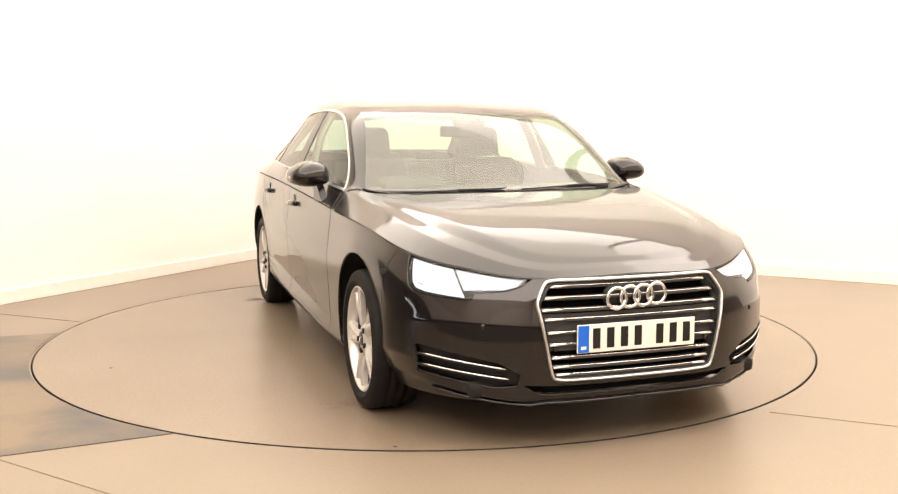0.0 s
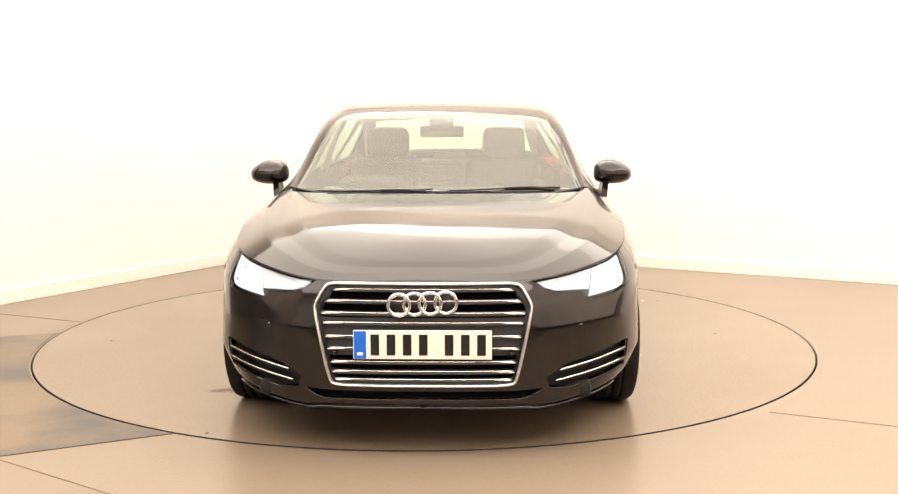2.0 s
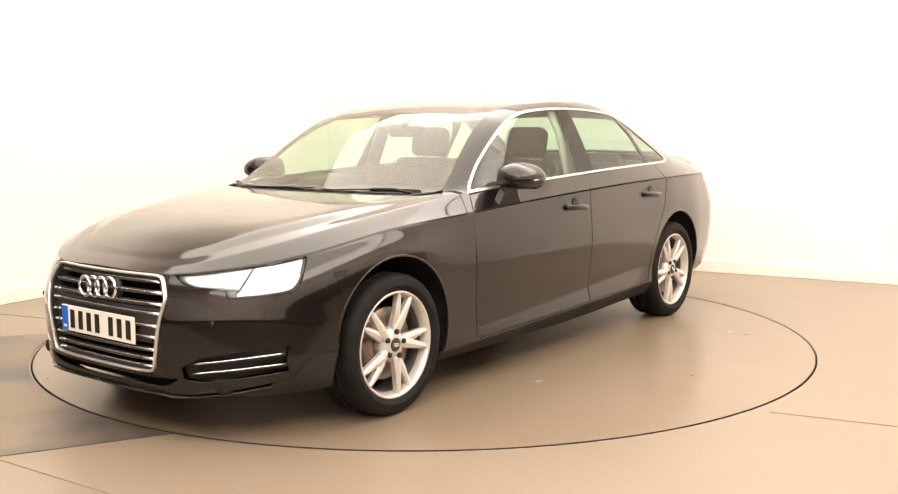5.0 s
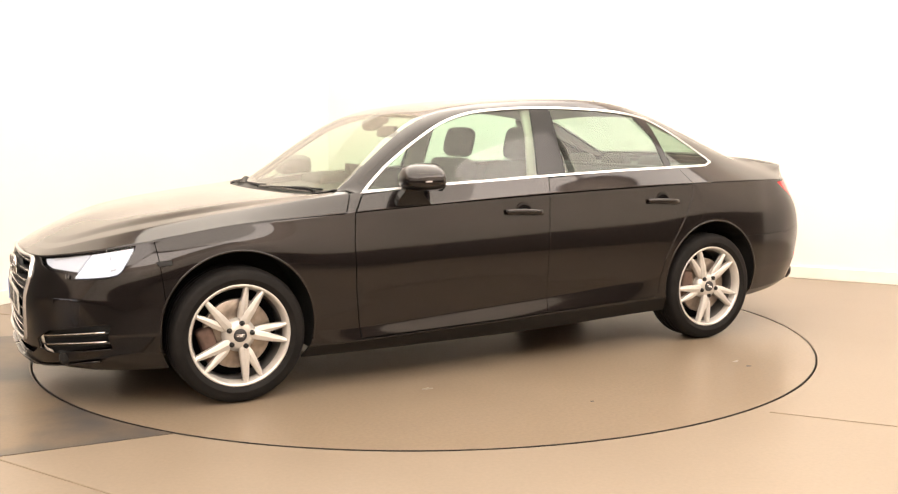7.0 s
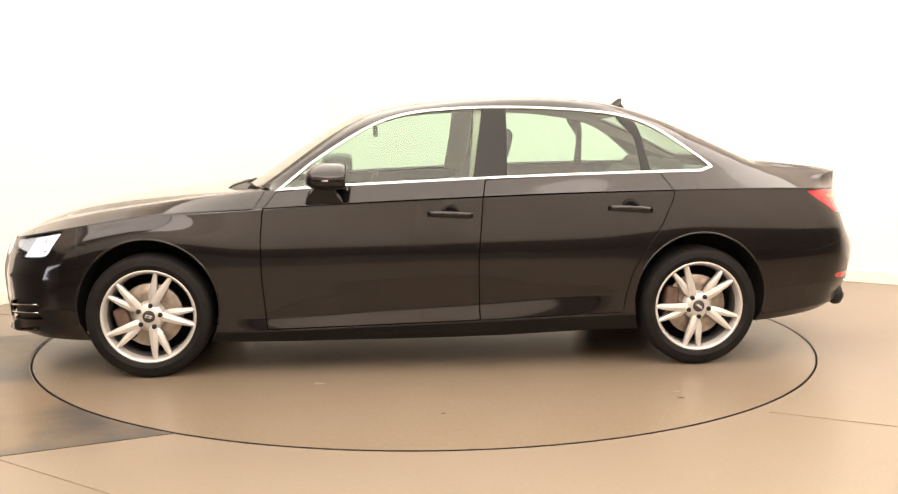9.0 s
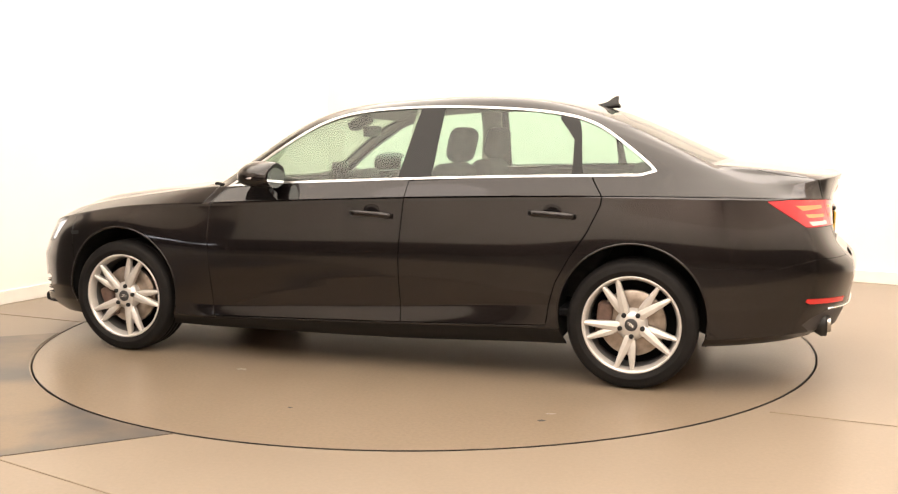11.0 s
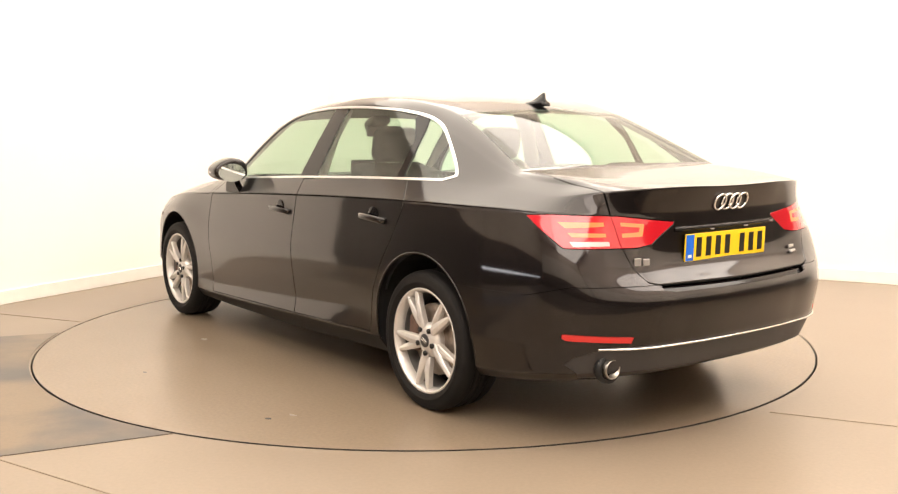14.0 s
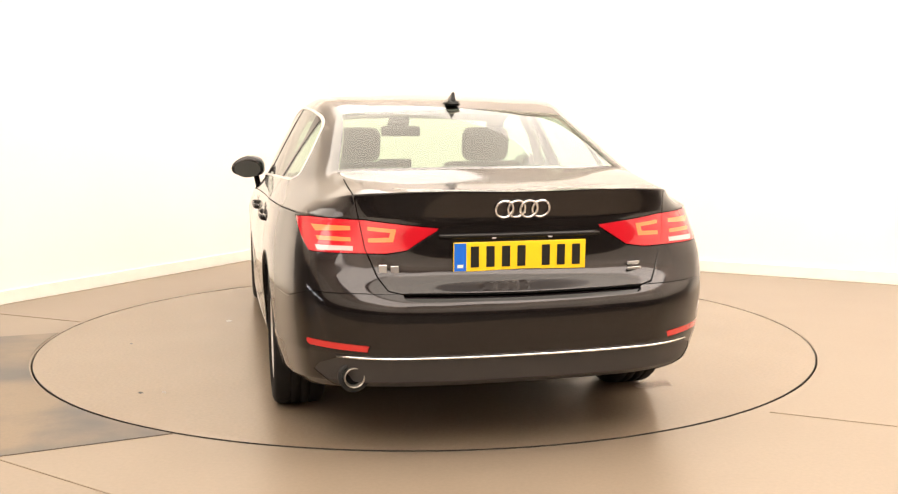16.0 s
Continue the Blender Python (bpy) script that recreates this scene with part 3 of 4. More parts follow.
SCREEN_F = both(above(8, 0.09, 0.22), lambda A: np.minimum((A[:, U] - 5.015) * 0.66, (5.985 - A[:, U]) * 0.66))
SCREEN_R = both(grow(above(8, 0.09, 0.22), -0.004), lambda A: np.minimum((A[:, U] - 9.03) * 0.6, (9.97 - A[:, U]) * 0.6))
LID = lambda A: np.where(A[:, X] < -1.6, np.maximum(
    np.minimum(above(8, 0.06, 0.2)(A), (A[:, U] - 10.06) * 0.19),
    np.where(A[:, X] < -1.95, polygon([(0, 1.2), (.628, 1.2), (.622, 1.0), (.605, .90), (.588, .80), (.548, .70), (.515, .655), (.47, .645), (0, .640), (-.3, .640), (-.3, 1.2)], Y, Z)(A), -1.0)), -1.0)
GRILLE_PTS = [(0, .667), (.335, .664), (.363, .652), (.408, .585), (.412, .560), (.362, .300), (.335, .279), (0, .274), (-.2, .274), (-.2, .667)]
GRILLE = front(polygon(GRILLE_PTS, Y, Z))
LOWER_MOUTH = front(polygon([(0, .258), (.36, .258), (.46, .262), (.42, .235), (.38, .222), (0, .222), (-.2, .222), (-.2, .258)], Y, Z))
FOG = front(polygon([(.47, .305), (.48, .258), (.56, .250), (.80, .288), (.815, .400), (.79, .400), (.55, .350)], Y, Z))
BELOW = lambda m: (lambda A: -above(5, 0.11, 0.11)(A) - m)
HEADLAMP = both(BELOW(0.006), front(polygon([(1.02, .672), (1.35, .695), (2.0, .735), (3.00, .775), (2.98, .725), (2.82, .628), (2.72, .608), (2.55, .600), (1.80, .586), (1.70, .590), (1.66, .612), (1.30, .622), (1.14, .640)], U, Z, 0.30, 1.0)))
LAMP_MAIN = both(BELOW(0.012), front(polygon([(2.02, .735), (2.92, .772), (2.92, .728), (2.77, .640), (2.68, .620), (2.50, .611), (1.80, .597)], U, Z, 0.30, 1.0)))
LAMP_STRIP = both(BELOW(0.012), front(polygon([(1.08, .680), (1.98, .733), (1.80, .624), (1.33, .632), (1.19, .646)], U, Z, 0.30, 1.0)))
LAMP_INSERT = front(polygon([(2.40, .697), (2.47, .703), (2.46, .688), (2.52, .684), (2.44, .676)], U, Z, 0.30, 1.0))
LAMP_INSERT2 = front(polygon([(2.52, .640), (2.68, .648), (2.66, .637), (2.53, .630)], U, Z, 0.30, 1.0))
LAMP_INSERT3 = front(polygon([(1.30, .668), (1.80, .694), (1.80, .688), (1.32, .662)], U, Z, 0.30, 1.0))
TAILLAMP = rear(polygon([(10.55, .908), (11.0, .914), (12.0, .907), (13.05, .874), (13.03, .862), (12.6, .792), (12.3, .782), (11.15, .788), (11.0, .790)], U, Z, 0.24, 1.0))
LAMP_SPLIT = both(TAILLAMP, lambda A: 0.0022 - np.abs(LID(A)))
TAIL_BAR = rear(polygon([(11.05, .885), (11.75, .883), (11.75, .868), (11.15, .862)], U, Z, 0.24, 1.0))
TAIL_BAR2 = rear(polygon([(11.15, .846), (11.75, .842), (11.75, .828), (11.2, .830)], U, Z, 0.24, 1.0))
TAIL_BAR3 = rear(polygon([(12.02, .882), (12.45, .872), (12.40, .825), (12.02, .825), (12.02, .840), (12.34, .842), (12.36, .860), (12.02, .868)], U, Z, 0.24, 1.0))
TAIL_CLEAR = rear(polygon([(11.14, .813), (11.78, .811), (11.78, .795), (11.18, .795)], U, Z, 0.24, 1.0))
REAR_INSERT = rear(polygon([(-.3, .404), (0, .404), (.60, .404), (.70, .398), (.755, .37), (.775, .335), (.745, .312), (.70, .27), (-.3, .2)], Y, Z))
REFLECTOR = rear(polygon([(.585, .452), (.80, .462), (.80, .444), (.79, .436), (.595, .428)], Y, Z))
REAR_SLOT = rear(polygon([(-.2, .640), (0, .640), (.47, .645), (.455, .622), (.40, .615), (0, .612), (-.2, .612)], Y, Z))
BUMPER_F = lambda A: np.where(A[:, VV] < 5.0, np.minimum((A[:, X] - 1.755) + (0.70 - A[:, Z]) * 0.10, 0.05 + 0 * A[:, X]), -1.0)
BUMPER_R = lambda A: np.where(A[:, X] < -1.5, np.minimum(0.600 - A[:, Z] + np.clip((-A[:, X] - 2.05) * 0.25, 0, 0.045), -1.65 - A[:, X]), -1.0)
SILL = lambda A: np.where((np.abs(A[:, X]) < 1.2) & (A[:, Z] < 0.5), 0.2465 - 0.0270 * A[:, X] - A[:, Z], -1.0)
ARCH_F, ARCH_R = arch(1.41, 0.350), arch(-1.41, 0.352)
# Shadow line under the shoulder crease, drawn as a narrow slot backed in black.
CREASE_SHADE = lambda A: np.where((A[:, U] > 5.0) & (A[:, U] < 10.75), 0.0036 - np.abs(above(5, 0.19, 0.105)(A)), -1.0)
MARKER = lambda A: np.where(A[:, Y] > 0.5, polygon([(1.70, .672), (1.765, .668), (1.755, .648), (1.70, .652)], X, Z)(A), -1.0)

# priority list: name, field, gap half-width
REGIONS = [("arch", ARCH_F, 0), ("arch", ARCH_R, 0),
           ("pane_f", F_PANE, 0), ("pane_r", R_PANE, 0), ("pane_q", Q_PANE, 0), ("pillar", PANE_IN, 0), ("trim", DLO, 0),
           ("grille", grow(GRILLE, -0.016), 0), ("grille_frame", GRILLE, 0), ("mouth", LOWER_MOUTH, 0), ("fog", FOG, 0),
           ("lamp_insert_a", LAMP_INSERT, 0), ("lamp_insert_b", LAMP_INSERT2, 0), ("lamp_insert_c", LAMP_INSERT3, 0), ("lamp_main", LAMP_MAIN, 0), ("lamp_strip", LAMP_STRIP, 0), ("headlamp", HEADLAMP, 0.0022),
           ("gap", LAMP_SPLIT, 0), ("tail_bar", TAIL_BAR, 0), ("tail_bar", TAIL_BAR2, 0), ("tail_bar", TAIL_BAR3, 0), ("tail_clear", TAIL_CLEAR, 0), ("taillamp", TAILLAMP, 0.0022),
           ("reflector", REFLECTOR, 0.0015), ("rear_insert", REAR_INSERT, 0), ("slot", REAR_SLOT, 0), ("marker", MARKER, 0.001),
           ("gap", CREASE_SHADE, 0), ("screen_f", SCREEN_F, 0), ("screen_r", SCREEN_R, 0), ("cowl_hood", HOOD, 0.0028), ("cowl", COWL, 0),
           ("door_f", DOOR_F, 0.0033), ("door_r", DOOR_R, 0.0033), ("lid", LID, 0.0030), ("bumper_f", BUMPER_F, 0.0018), ("bumper_r", BUMPER_R, 0.0016),
           ("sill", SILL, 0.0015)]


def refine(A, T, where):
    """Quarters the triangles of one area, so that small shapes cut cleanly."""
    hit = where(A[T].mean(1))
    keep, todo = T[~hit], T[hit]
    made, extra, out = {}, [], []

    def mid(i, j):
        key = (i, j) if i < j else (j, i)
        if key not in made:
            made[key] = len(A) + len(extra)
            extra.append((A[i] + A[j]) / 2)
        return made[key]
    for a, b, c in todo.tolist():
        p, q, r = mid(a, b), mid(b, c), mid(c, a)
        out += [(a, p, r), (p, b, q), (r, q, c), (p, q, r)]
    return np.concatenate([A, np.array(extra)]), np.concatenate([keep, np.array(out)])


def cut_shell():
    A, T = shell()
    for _ in range(2):
        A, T = refine(A, T, lambda C: (C[:, X] < -1.9) & (C[:, Z] > .775) & (C[:, Z] < .925) & (C[:, Y] > .24))
    A, T = refine(A, T, lambda C: (C[:, X] > 1.6) & (C[:, Z] > .57) & (C[:, Z] < .79) & (C[:, Y] > .34))
    for _, f, g in REGIONS:
        for d in ((g, -g) if g else (0,)):
            A, T = split(A, T, grow(f, -d))
    C = A[T].mean(1)
    label = np.full(len(T), "side", dtype=object)
    free = np.ones(len(T), bool)
    for name, f, g in REGIONS:
        v = f(C)
        hit = free & (v > g)
        label[hit] = name
        free &= ~hit
        if g:
            hit = free & (np.abs(v) <= g)
            label[hit] = "gap"
            free &= ~hit
    rest = label == "side"
    label[rest & (C[:, X] > 0.80) & (C[:, VV] < 5.02)] = "fender"
    label[rest & (C[:, VV] > 8) & (C[:, U] > 5.5) & (C[:, U] < 9.5)] = "roof"
    N = A[:, 5:8]
    A[:, 5:8] = N / (np.linalg.norm(N, axis=1)[:, None] + 1e-12)
    return A, T, label


SA, ST, SL = cut_shell()


def piece(names, which="left", offset=0.0, flange=0.012, where=None):
    """Points, faces and normals of the named regions; which: left, right or both halves; flange: how far the edge folds inwards."""
    sel = np.isin(SL, names if isinstance(names, (list, tuple)) else [names])
    if where is not None:
        sel &= where(SA[ST].mean(1))
    T = ST[sel]
    ids, inv = np.unique(T, return_inverse=True)
    T = inv.reshape(-1, 3)
    P, N = SA[ids, :3] + SA[ids, 5:8] * offset, SA[ids, 5:8]
    mid = SA[ids, 1] < 1e-5
    n = len(P)
    if which in ("right", "both"):
        R, RN = P * (1, -1, 1), N * (1, -1, 1)
        if which == "right":
            P, N, T = R, RN, T[:, ::-1]
        else:
            m = np.arange(n) + n
            m[mid] = np.arange(n)[mid]
            P, N, T = np.concatenate([P, R]), np.concatenate([N, RN]), np.concatenate([T, m[T][:, ::-1]])
    P = P.copy()
    faces = T.tolist()
    if flange:
        edges = {}
        for tri in faces:
            for q in range(3):
                a, b = tri[q], tri[(q + 1) % 3]
                edges[(a, b)] = 1
        rim = [(a, b) for a, b in edges if (b, a) not in edges]
        at, extra = {}, []

        def twin(i, depth):
            key = (i, depth)
            if key not in at:
                at[key] = len(P) + len(extra)
                extra.append(P[i] - N[i] * depth)
            return at[key]
        for a, b in rim:
            faces.append([b, a, twin(a, flange), twin(b, flange)])
        if extra:
            P = np.concatenate([P, np.array(extra)])
            N = np.concatenate([N, np.zeros((len(extra), 3))])
    return P, faces, N


def panel(name, regions, mat, parent, which="left", label="", offset=0.0, flange=0.012, where=None):
    P, F, N = piece(regions, which, offset, flange, where)
    ob = make(name, P, F, mat, parent, label, normals=N)
    if mat in (GLASS, SCREEN, REARSCREEN, LENS):
        ob.visible_shadow = False
    return ob


car = tagged(new("car"), "black four-door saloon car with silver alloy wheels on the turntable", "car")

# body panels
panel("bonnet", "cowl_hood", PAINT, car, "both", "glossy black bonnet with creases")
panel("roof", "roof", PAINT, car, "both")
lid = panel("boot_lid", "lid", PAINT, car, "both")
bumper_f = panel("front_bumper", "bumper_f", PAINT, car, "both")
bumper_r = panel("rear_bumper", "bumper_r", PAINT, car, "both")
panel("cowl", "cowl", PLASTIC, car, "both", "black plastic cowl under the windscreen", offset=-0.016)
panel("windscreen", "screen_f", SCREEN, car, "both", "clear windscreen with a green tint", flange=0.004)
panel("rear_window", "screen_r", REARSCREEN, car, "both", "clear rear window", flange=0.004)
panel("rear_valance", "rear_insert", SATIN, bumper_r, "both", "satin grey lower bumper insert", offset=-0.004, flange=0.02)
panel("lid_slot", "slot", GLOSSBLACK, bumper_r, "both", offset=-0.02, flange=0.01)
panel("lower_intake", "mouth", SHADOW, bumper_f, "both", offset=-0.03, flange=0.0)
panel("inner_body", ["gap"], SHADOW, car, "both", offset=-0.010, flange=0.0)
doors = {}
for s, which in ((1, "left"), (-1, "right")):
    panel("side_body", "side", PAINT, car, which)
    panel("front_wing", "fender", PAINT, car, which)
    panel("sill", "sill", SILLM, car, which, "dull black sill")
    doors[s] = (panel("front_door", "door_f", PAINT, car, which), panel("rear_door", "door_r", PAINT, car, which))
    panel("front_side_window", "pane_f", GLASS, doors[s][0], which, "green tinted side window", offset=-0.006, flange=0.004)
    panel("rear_side_window", "pane_r", GLASS, doors[s][1], which, "green tinted side window", offset=-0.006, flange=0.004)
    panel("quarter_window", "pane_q", GLASS, doors[s][1], which, "small tinted quarter window", offset=-0.006, flange=0.004)
    for lo, hi in ((-.7, 2.0), (-2.0, -.7)):
        panel("window_pillar", "pillar", GLOSSBLACK, car, which, "gloss black window pillar", offset=-0.003, where=lambda C: (C[:, 0] > lo) & (C[:, 0] < hi))
    panel("window_trim", "trim", BRIGHT, car, which, "bright chrome window surround", offset=0.0015, flange=0.005)
    lamp = panel("headlamp", ["headlamp", "lamp_main", "lamp_strip", "lamp_insert_a", "lamp_insert_b", "lamp_insert_c"], LAMPBOWL, car, which, "lit white headlamp behind a clear lens", offset=-0.030, flange=0.0)
    panel("lens", ["headlamp", "lamp_main", "lamp_strip", "lamp_insert_a", "lamp_insert_b", "lamp_insert_c"], LENS, lamp, which, "clear lens", flange=0.03)
    panel("main_lamp", "lamp_main", LAMPGLOW, lamp, which, "bright white lamp", offset=-0.016, flange=0.01)
    panel("running_light", "lamp_strip", LAMPSOFT, lamp, which, "glowing daytime running light", offset=-0.016, flange=0.01)
    for ins in "abc":
        panel("lamp_insert", "lamp_insert_" + ins, LAMPDIM, lamp, which, "grey lamp insert", offset=-0.016, flange=0.01)
    outer = panel("tail_lamp", ["taillamp"], REDLENS, car, which, "lit red tail lamp")
    panel("light_bar", "tail_bar", REDGLOW, outer, which, "glowing orange-red bar", offset=0.001)
    panel("reversing_lens", "tail_clear", CLEARBAR, outer, which, "clear reversing lens", offset=0.001)
    panel("reflector", "reflector", REFLEX, bumper_r, which, "red reflector strip", offset=0.001)
    panel("fog_grille", "fog", SHADOW, bumper_f, which, "black slatted bumper vent", offset=-0.035, flange=0.0)
    panel("fog_grille_surround", "fog", PLASTIC, bumper_f, which, offset=-0.030, flange=0.0)
    panel("side_marker", "marker", PLASTIC, car, which, "small dark side marker lamp", offset=0.002)
panel("grille_backing", "grille", SHADOW, bumper_f, "both", "black grille opening", offset=-0.055, flange=0.0)
panel("grille_bed", "grille_frame", PLASTIC, bumper_f, "both", "black bed of the grille surround", offset=-0.004, flange=0.05)


def near(x=None, y=None, z=None, where=None):
    """The shell's point nearest to two given coordinates, on the left half: place and normal."""
    d = np.zeros(len(SA))
    for k, v in enumerate((x, y, z)):
        if v is not None:
            d += (SA[:, k] - v) ** 2
    if where is not None:
        d = np.where(where(SA), d, 9.0)
    i = np.argsort(d)[:3]
    w = 1 / (d[i] + 1e-7)
    q = (SA[i] * w[:, None]).sum(0) / w.sum()
    return Vector(q[:3]), Vector(q[5:8]).normalized()


def nose(y, z):
    return near(None, abs(y), z, lambda A: A[:, 0] > 1.6)[0].x


def tail(y, z):
    return near(None, abs(y), z, lambda A: A[:, 0] < -1.9)[0].x


def flank(x, z):
    return near(x, None, z, lambda A: A[:, 1] > 0.5)


# ---- wheels ----
def build_wheel():
    V, F = lathe([(.233, .090), (.2365, .096), (.2350, .1005), (.2290, .1010), (.2235, .097), (.2200, .086), (.2130, .070), (.2110, .055)], 72)
    w = make("wheel", V, F, WHEEL, car, "silver alloy wheel with five forked spokes and a black tyre")
    V, F = lathe([(.2112, .056), (.2080, .040), (.2060, -.09), (.232, -.1)], 72)
    make("rim_barrel", V, F, WHEELIN, w, "grey inside of the rim")
    tread = [(.3255, .080), (.3275, .050), (.3275, .046), (.3200, .045), (.3200, .037), (.3275, .036), (.3278, .006), (.3200, .005), (.3200, -.005), (.3278, -.006),
             (.3275, -.036), (.3200, -.037), (.3200, -.045), (.3275, -.046), (.3255, -.080)]
    wall_ = [(.229, .088), (.236, .099), (.243, .104), (.262, .1105), (.266, .1125), (.270, .1105), (.288, .111), (.306, .105), (.312, .1015), (.314, .099), (.320, .092)]
    V, F = lathe([(.236 + (r - .236) * .83, y) for r, y in wall_ + tread + [(r, -y) for r, y in reversed(wall_)]], 80)
    make("tyre", V, F, RUBBER, w, "worn black rubber tyre")
    V, F = lathe([(.0, .036), (.10, .036), (.158, .036), (.160, .034), (.160, .014), (.158, .012), (.0, .012)], 56)
    make("brake_disc", V, F, DISC, w, "worn steel brake disc")
    part("caliper", box_bm(.075, .09, .17, .02, 3, Matrix.Rotation(.5, 4, "Y") @ Matrix.Translation((.135, .02, 0))), CALIPER, w, "brown brake caliper", smooth=True)
    V, F = lathe([(.0, -.04), (.207, -.04)], 48)
    make("barrel_back", V, F, SHADOW, w)
    # each of the five spokes forks at its bolt: one blade runs straight out, the other leans 20 degrees away
    for k in range(5):
        root = math.radians(90 + 72 * k)
        for lean, lift, wide, start in ((0.0, -.004, .0195, .075), (20.0, .0, .0225, .040)):
            tip = root + math.radians(lean)
            a = Vector((math.cos(root), 0, math.sin(root))) * start
            b = Vector((math.cos(tip), 0, math.sin(tip))) * .2290
            across = Vector((0, 1, 0)).cross((b - a).normalized())
            P, Fc = [], []
            st = [(0.0, wide * .80, .086), (.16, wide, .092), (.42, wide * .90, .0965), (.75, wide * .66, .0965), (1.0, wide * .42, .094)]
            for t, hw, y in st:
                c = a.lerp(b, t)
                for dx, dy in ((-hw, -.030), (-hw, -.007), (-hw * .8, -.0035), (0, .001), (hw * .8, -.0035), (hw, -.007), (hw, -.030)):
                    q = c + across * dx
                    P.append((q.x, y + dy + lift, q.z))
            for i in range(len(st) - 1):
                for q in range(7):
                    Fc.append((i * 7 + q, i * 7 + (q + 1) % 7, i * 7 + 7 + (q + 1) % 7, i * 7 + 7 + q))
            Fc += [tuple(range(7)), tuple(range(34, 27, -1))]
            make("spoke", P, Fc, WHEEL, w, smooth=False)
    V, F = lathe([(.0, .097), (.026, .097), (.030, .095), (.031, .088)], 32)
    make("hub_cap", V, F, SATIN, w, "grey round hub cap")
    V, F = lathe([(.031, .092), (.050, .090), (.060, .082), (.078, .066), (.074, .03)], 40)
    make("hub", V, F, WHEEL, w)
    for q in range(4):
        V, F = torus(.0058, .0014, 14, 6)
        make("hub_ring", V, F, CHROME, w, m=pose((q - 1.5) * .0085, .0975, 0))
    for k in range(5):
        a = math.radians(90 + 72 * k)
        V, F = lathe([(.0, .094), (.007, .094), (.0085, .091), (.0115, .0945), (.012, .084)], 14)
        make("wheel_bolt", V, F, PLASTIC, w, "dark wheel bolt", m=pose(.056 * math.cos(a), .003, .056 * math.sin(a)))
    V, F = lathe([(.0, .099), (.004, .099), (.0045, .07)], 10)
    make("tyre_valve", V, F, PLASTIC, w, m=pose(.196, -.01, .07))
    return w


wheel = build_wheel()
wheel.matrix_basis = pose(1.41, 0.797, 0.3115, 0, -10, 0)
copy_thing(wheel, pose(-1.41, 0.790, 0.3115, 0, -34, 0))
copy_thing(wheel, pose(1.41, -0.797, 0.3115, 0, 30, 180))
copy_thing(wheel, pose(-1.41, -0.790, 0.3115, 0, 50, 180))


def arch_liner(cx, s):
    n, V, F = 28, [], []
    prof = [(.362, .905), (.372, .86), (.374, .55), (.0, .545)]
    for i in range(n + 1):
        a = math.radians(-22 + 224 * i / n)
        edge = flank(cx + .356 * math.cos(a), ARCH_Z + .356 * math.sin(a))[0].y - .014
        for r, y in prof:
            V.append((cx + r * math.cos(a), s * min(y, edge), ARCH_Z + r * math.sin(a)))
    k = len(prof)
    for i in range(n):
        for q in range(k - 1):
            F.append((i * k + q, i * k + q + 1, (i + 1) * k + q + 1, (i + 1) * k + q))
    make("wheel_arch_liner", V, F, LINER, car, "black wheel arch liner", smooth=False)


def arch_lip(cx, s):
    """Rolled edge of the wheel arch."""
    path = []
    for i in range(41):
        a = math.radians(-14 + 208 * i / 40)
        x, z = cx + (.351 if cx > 0 else .353) * math.cos(a), ARCH_Z + (.351 if cx > 0 else .353) * math.sin(a)
        p, nrm = flank(x, z)
        path.append((x, s * (p.y - .004), z))
    V, F = sweep(path, .006, .006, n=8)
    make("wheel_arch_lip", V, F, PAINT, car)


for cx in (1.41, -1.41):
    for s in (1, -1):
        arch_liner(cx, s)
        arch_lip(cx, s)

bm = box_bm(1.96, 1.66, .10, .03, 2, pose(0, 0, .235))
box_bm(.62, 1.05, .10, .03, 2, pose(1.42, 0, .27), bm)
box_bm(.50, 1.30, .06, .02, 2, pose(1.90, 0, .235), bm)
box_bm(1.10, 1.05, .10, .03, 2, pose(-1.45, 0, .30), bm)
box_bm(.30, 1.35, .06, .02, 2, pose(-2.02, 0, .305), bm)
part("underbody", bm, LINER, car, "black underbody tray")
part("engine_bay", box_bm(.8, .9, .3, .03, 2, pose(1.55, 0, .48)), SHADOW, car)
part("boot_tub", box_bm(.7, .95, .35, .03, 2, pose(-1.65, 0, .55)), SHADOW, car)

# ---- grille, vents and plates at the front ----
def rounded(pts, rounds=3):
    for _ in range(rounds):
        out = []
        for i in range(len(pts)):
            (ax, ay), (bx, by) = pts[i], pts[(i + 1) % len(pts)]
            n = max(1, int(math.hypot(bx - ax, by - ay) / .12))
            k = .25 / n
            out += [(ax + (bx - ax) * k, ay + (by - ay) * k)]
            out += [(ax + (bx - ax) * q / n, ay + (by - ay) * q / n) for q in range(1, n)]
            out += [(bx + (ax - bx) * k, by + (ay - by) * k)]
        pts = out
    return pts


half = [(.350, .663), (.374, .648), (.409, .586), (.409, .562), (.354, .296), (.334, .280)]
loop = rounded(half + [(-y, z) for y, z in reversed(half)], 2)
V, F = sweep([(nose(y, z) + .002, y, z) for y, z in loop], .011, .0062, side=(1, 0, 0), n=12, closed=True)
make("grille_surround", V, F, BRIGHT, bumper_f, "bright metal grille surround")


def grille_half(z):
    zs, ws = [.274, .300, .560, .585, .652, .667], [.335, .362, .412, .408, .363, .335]
    return float(np.interp(z, zs, ws)) - .018


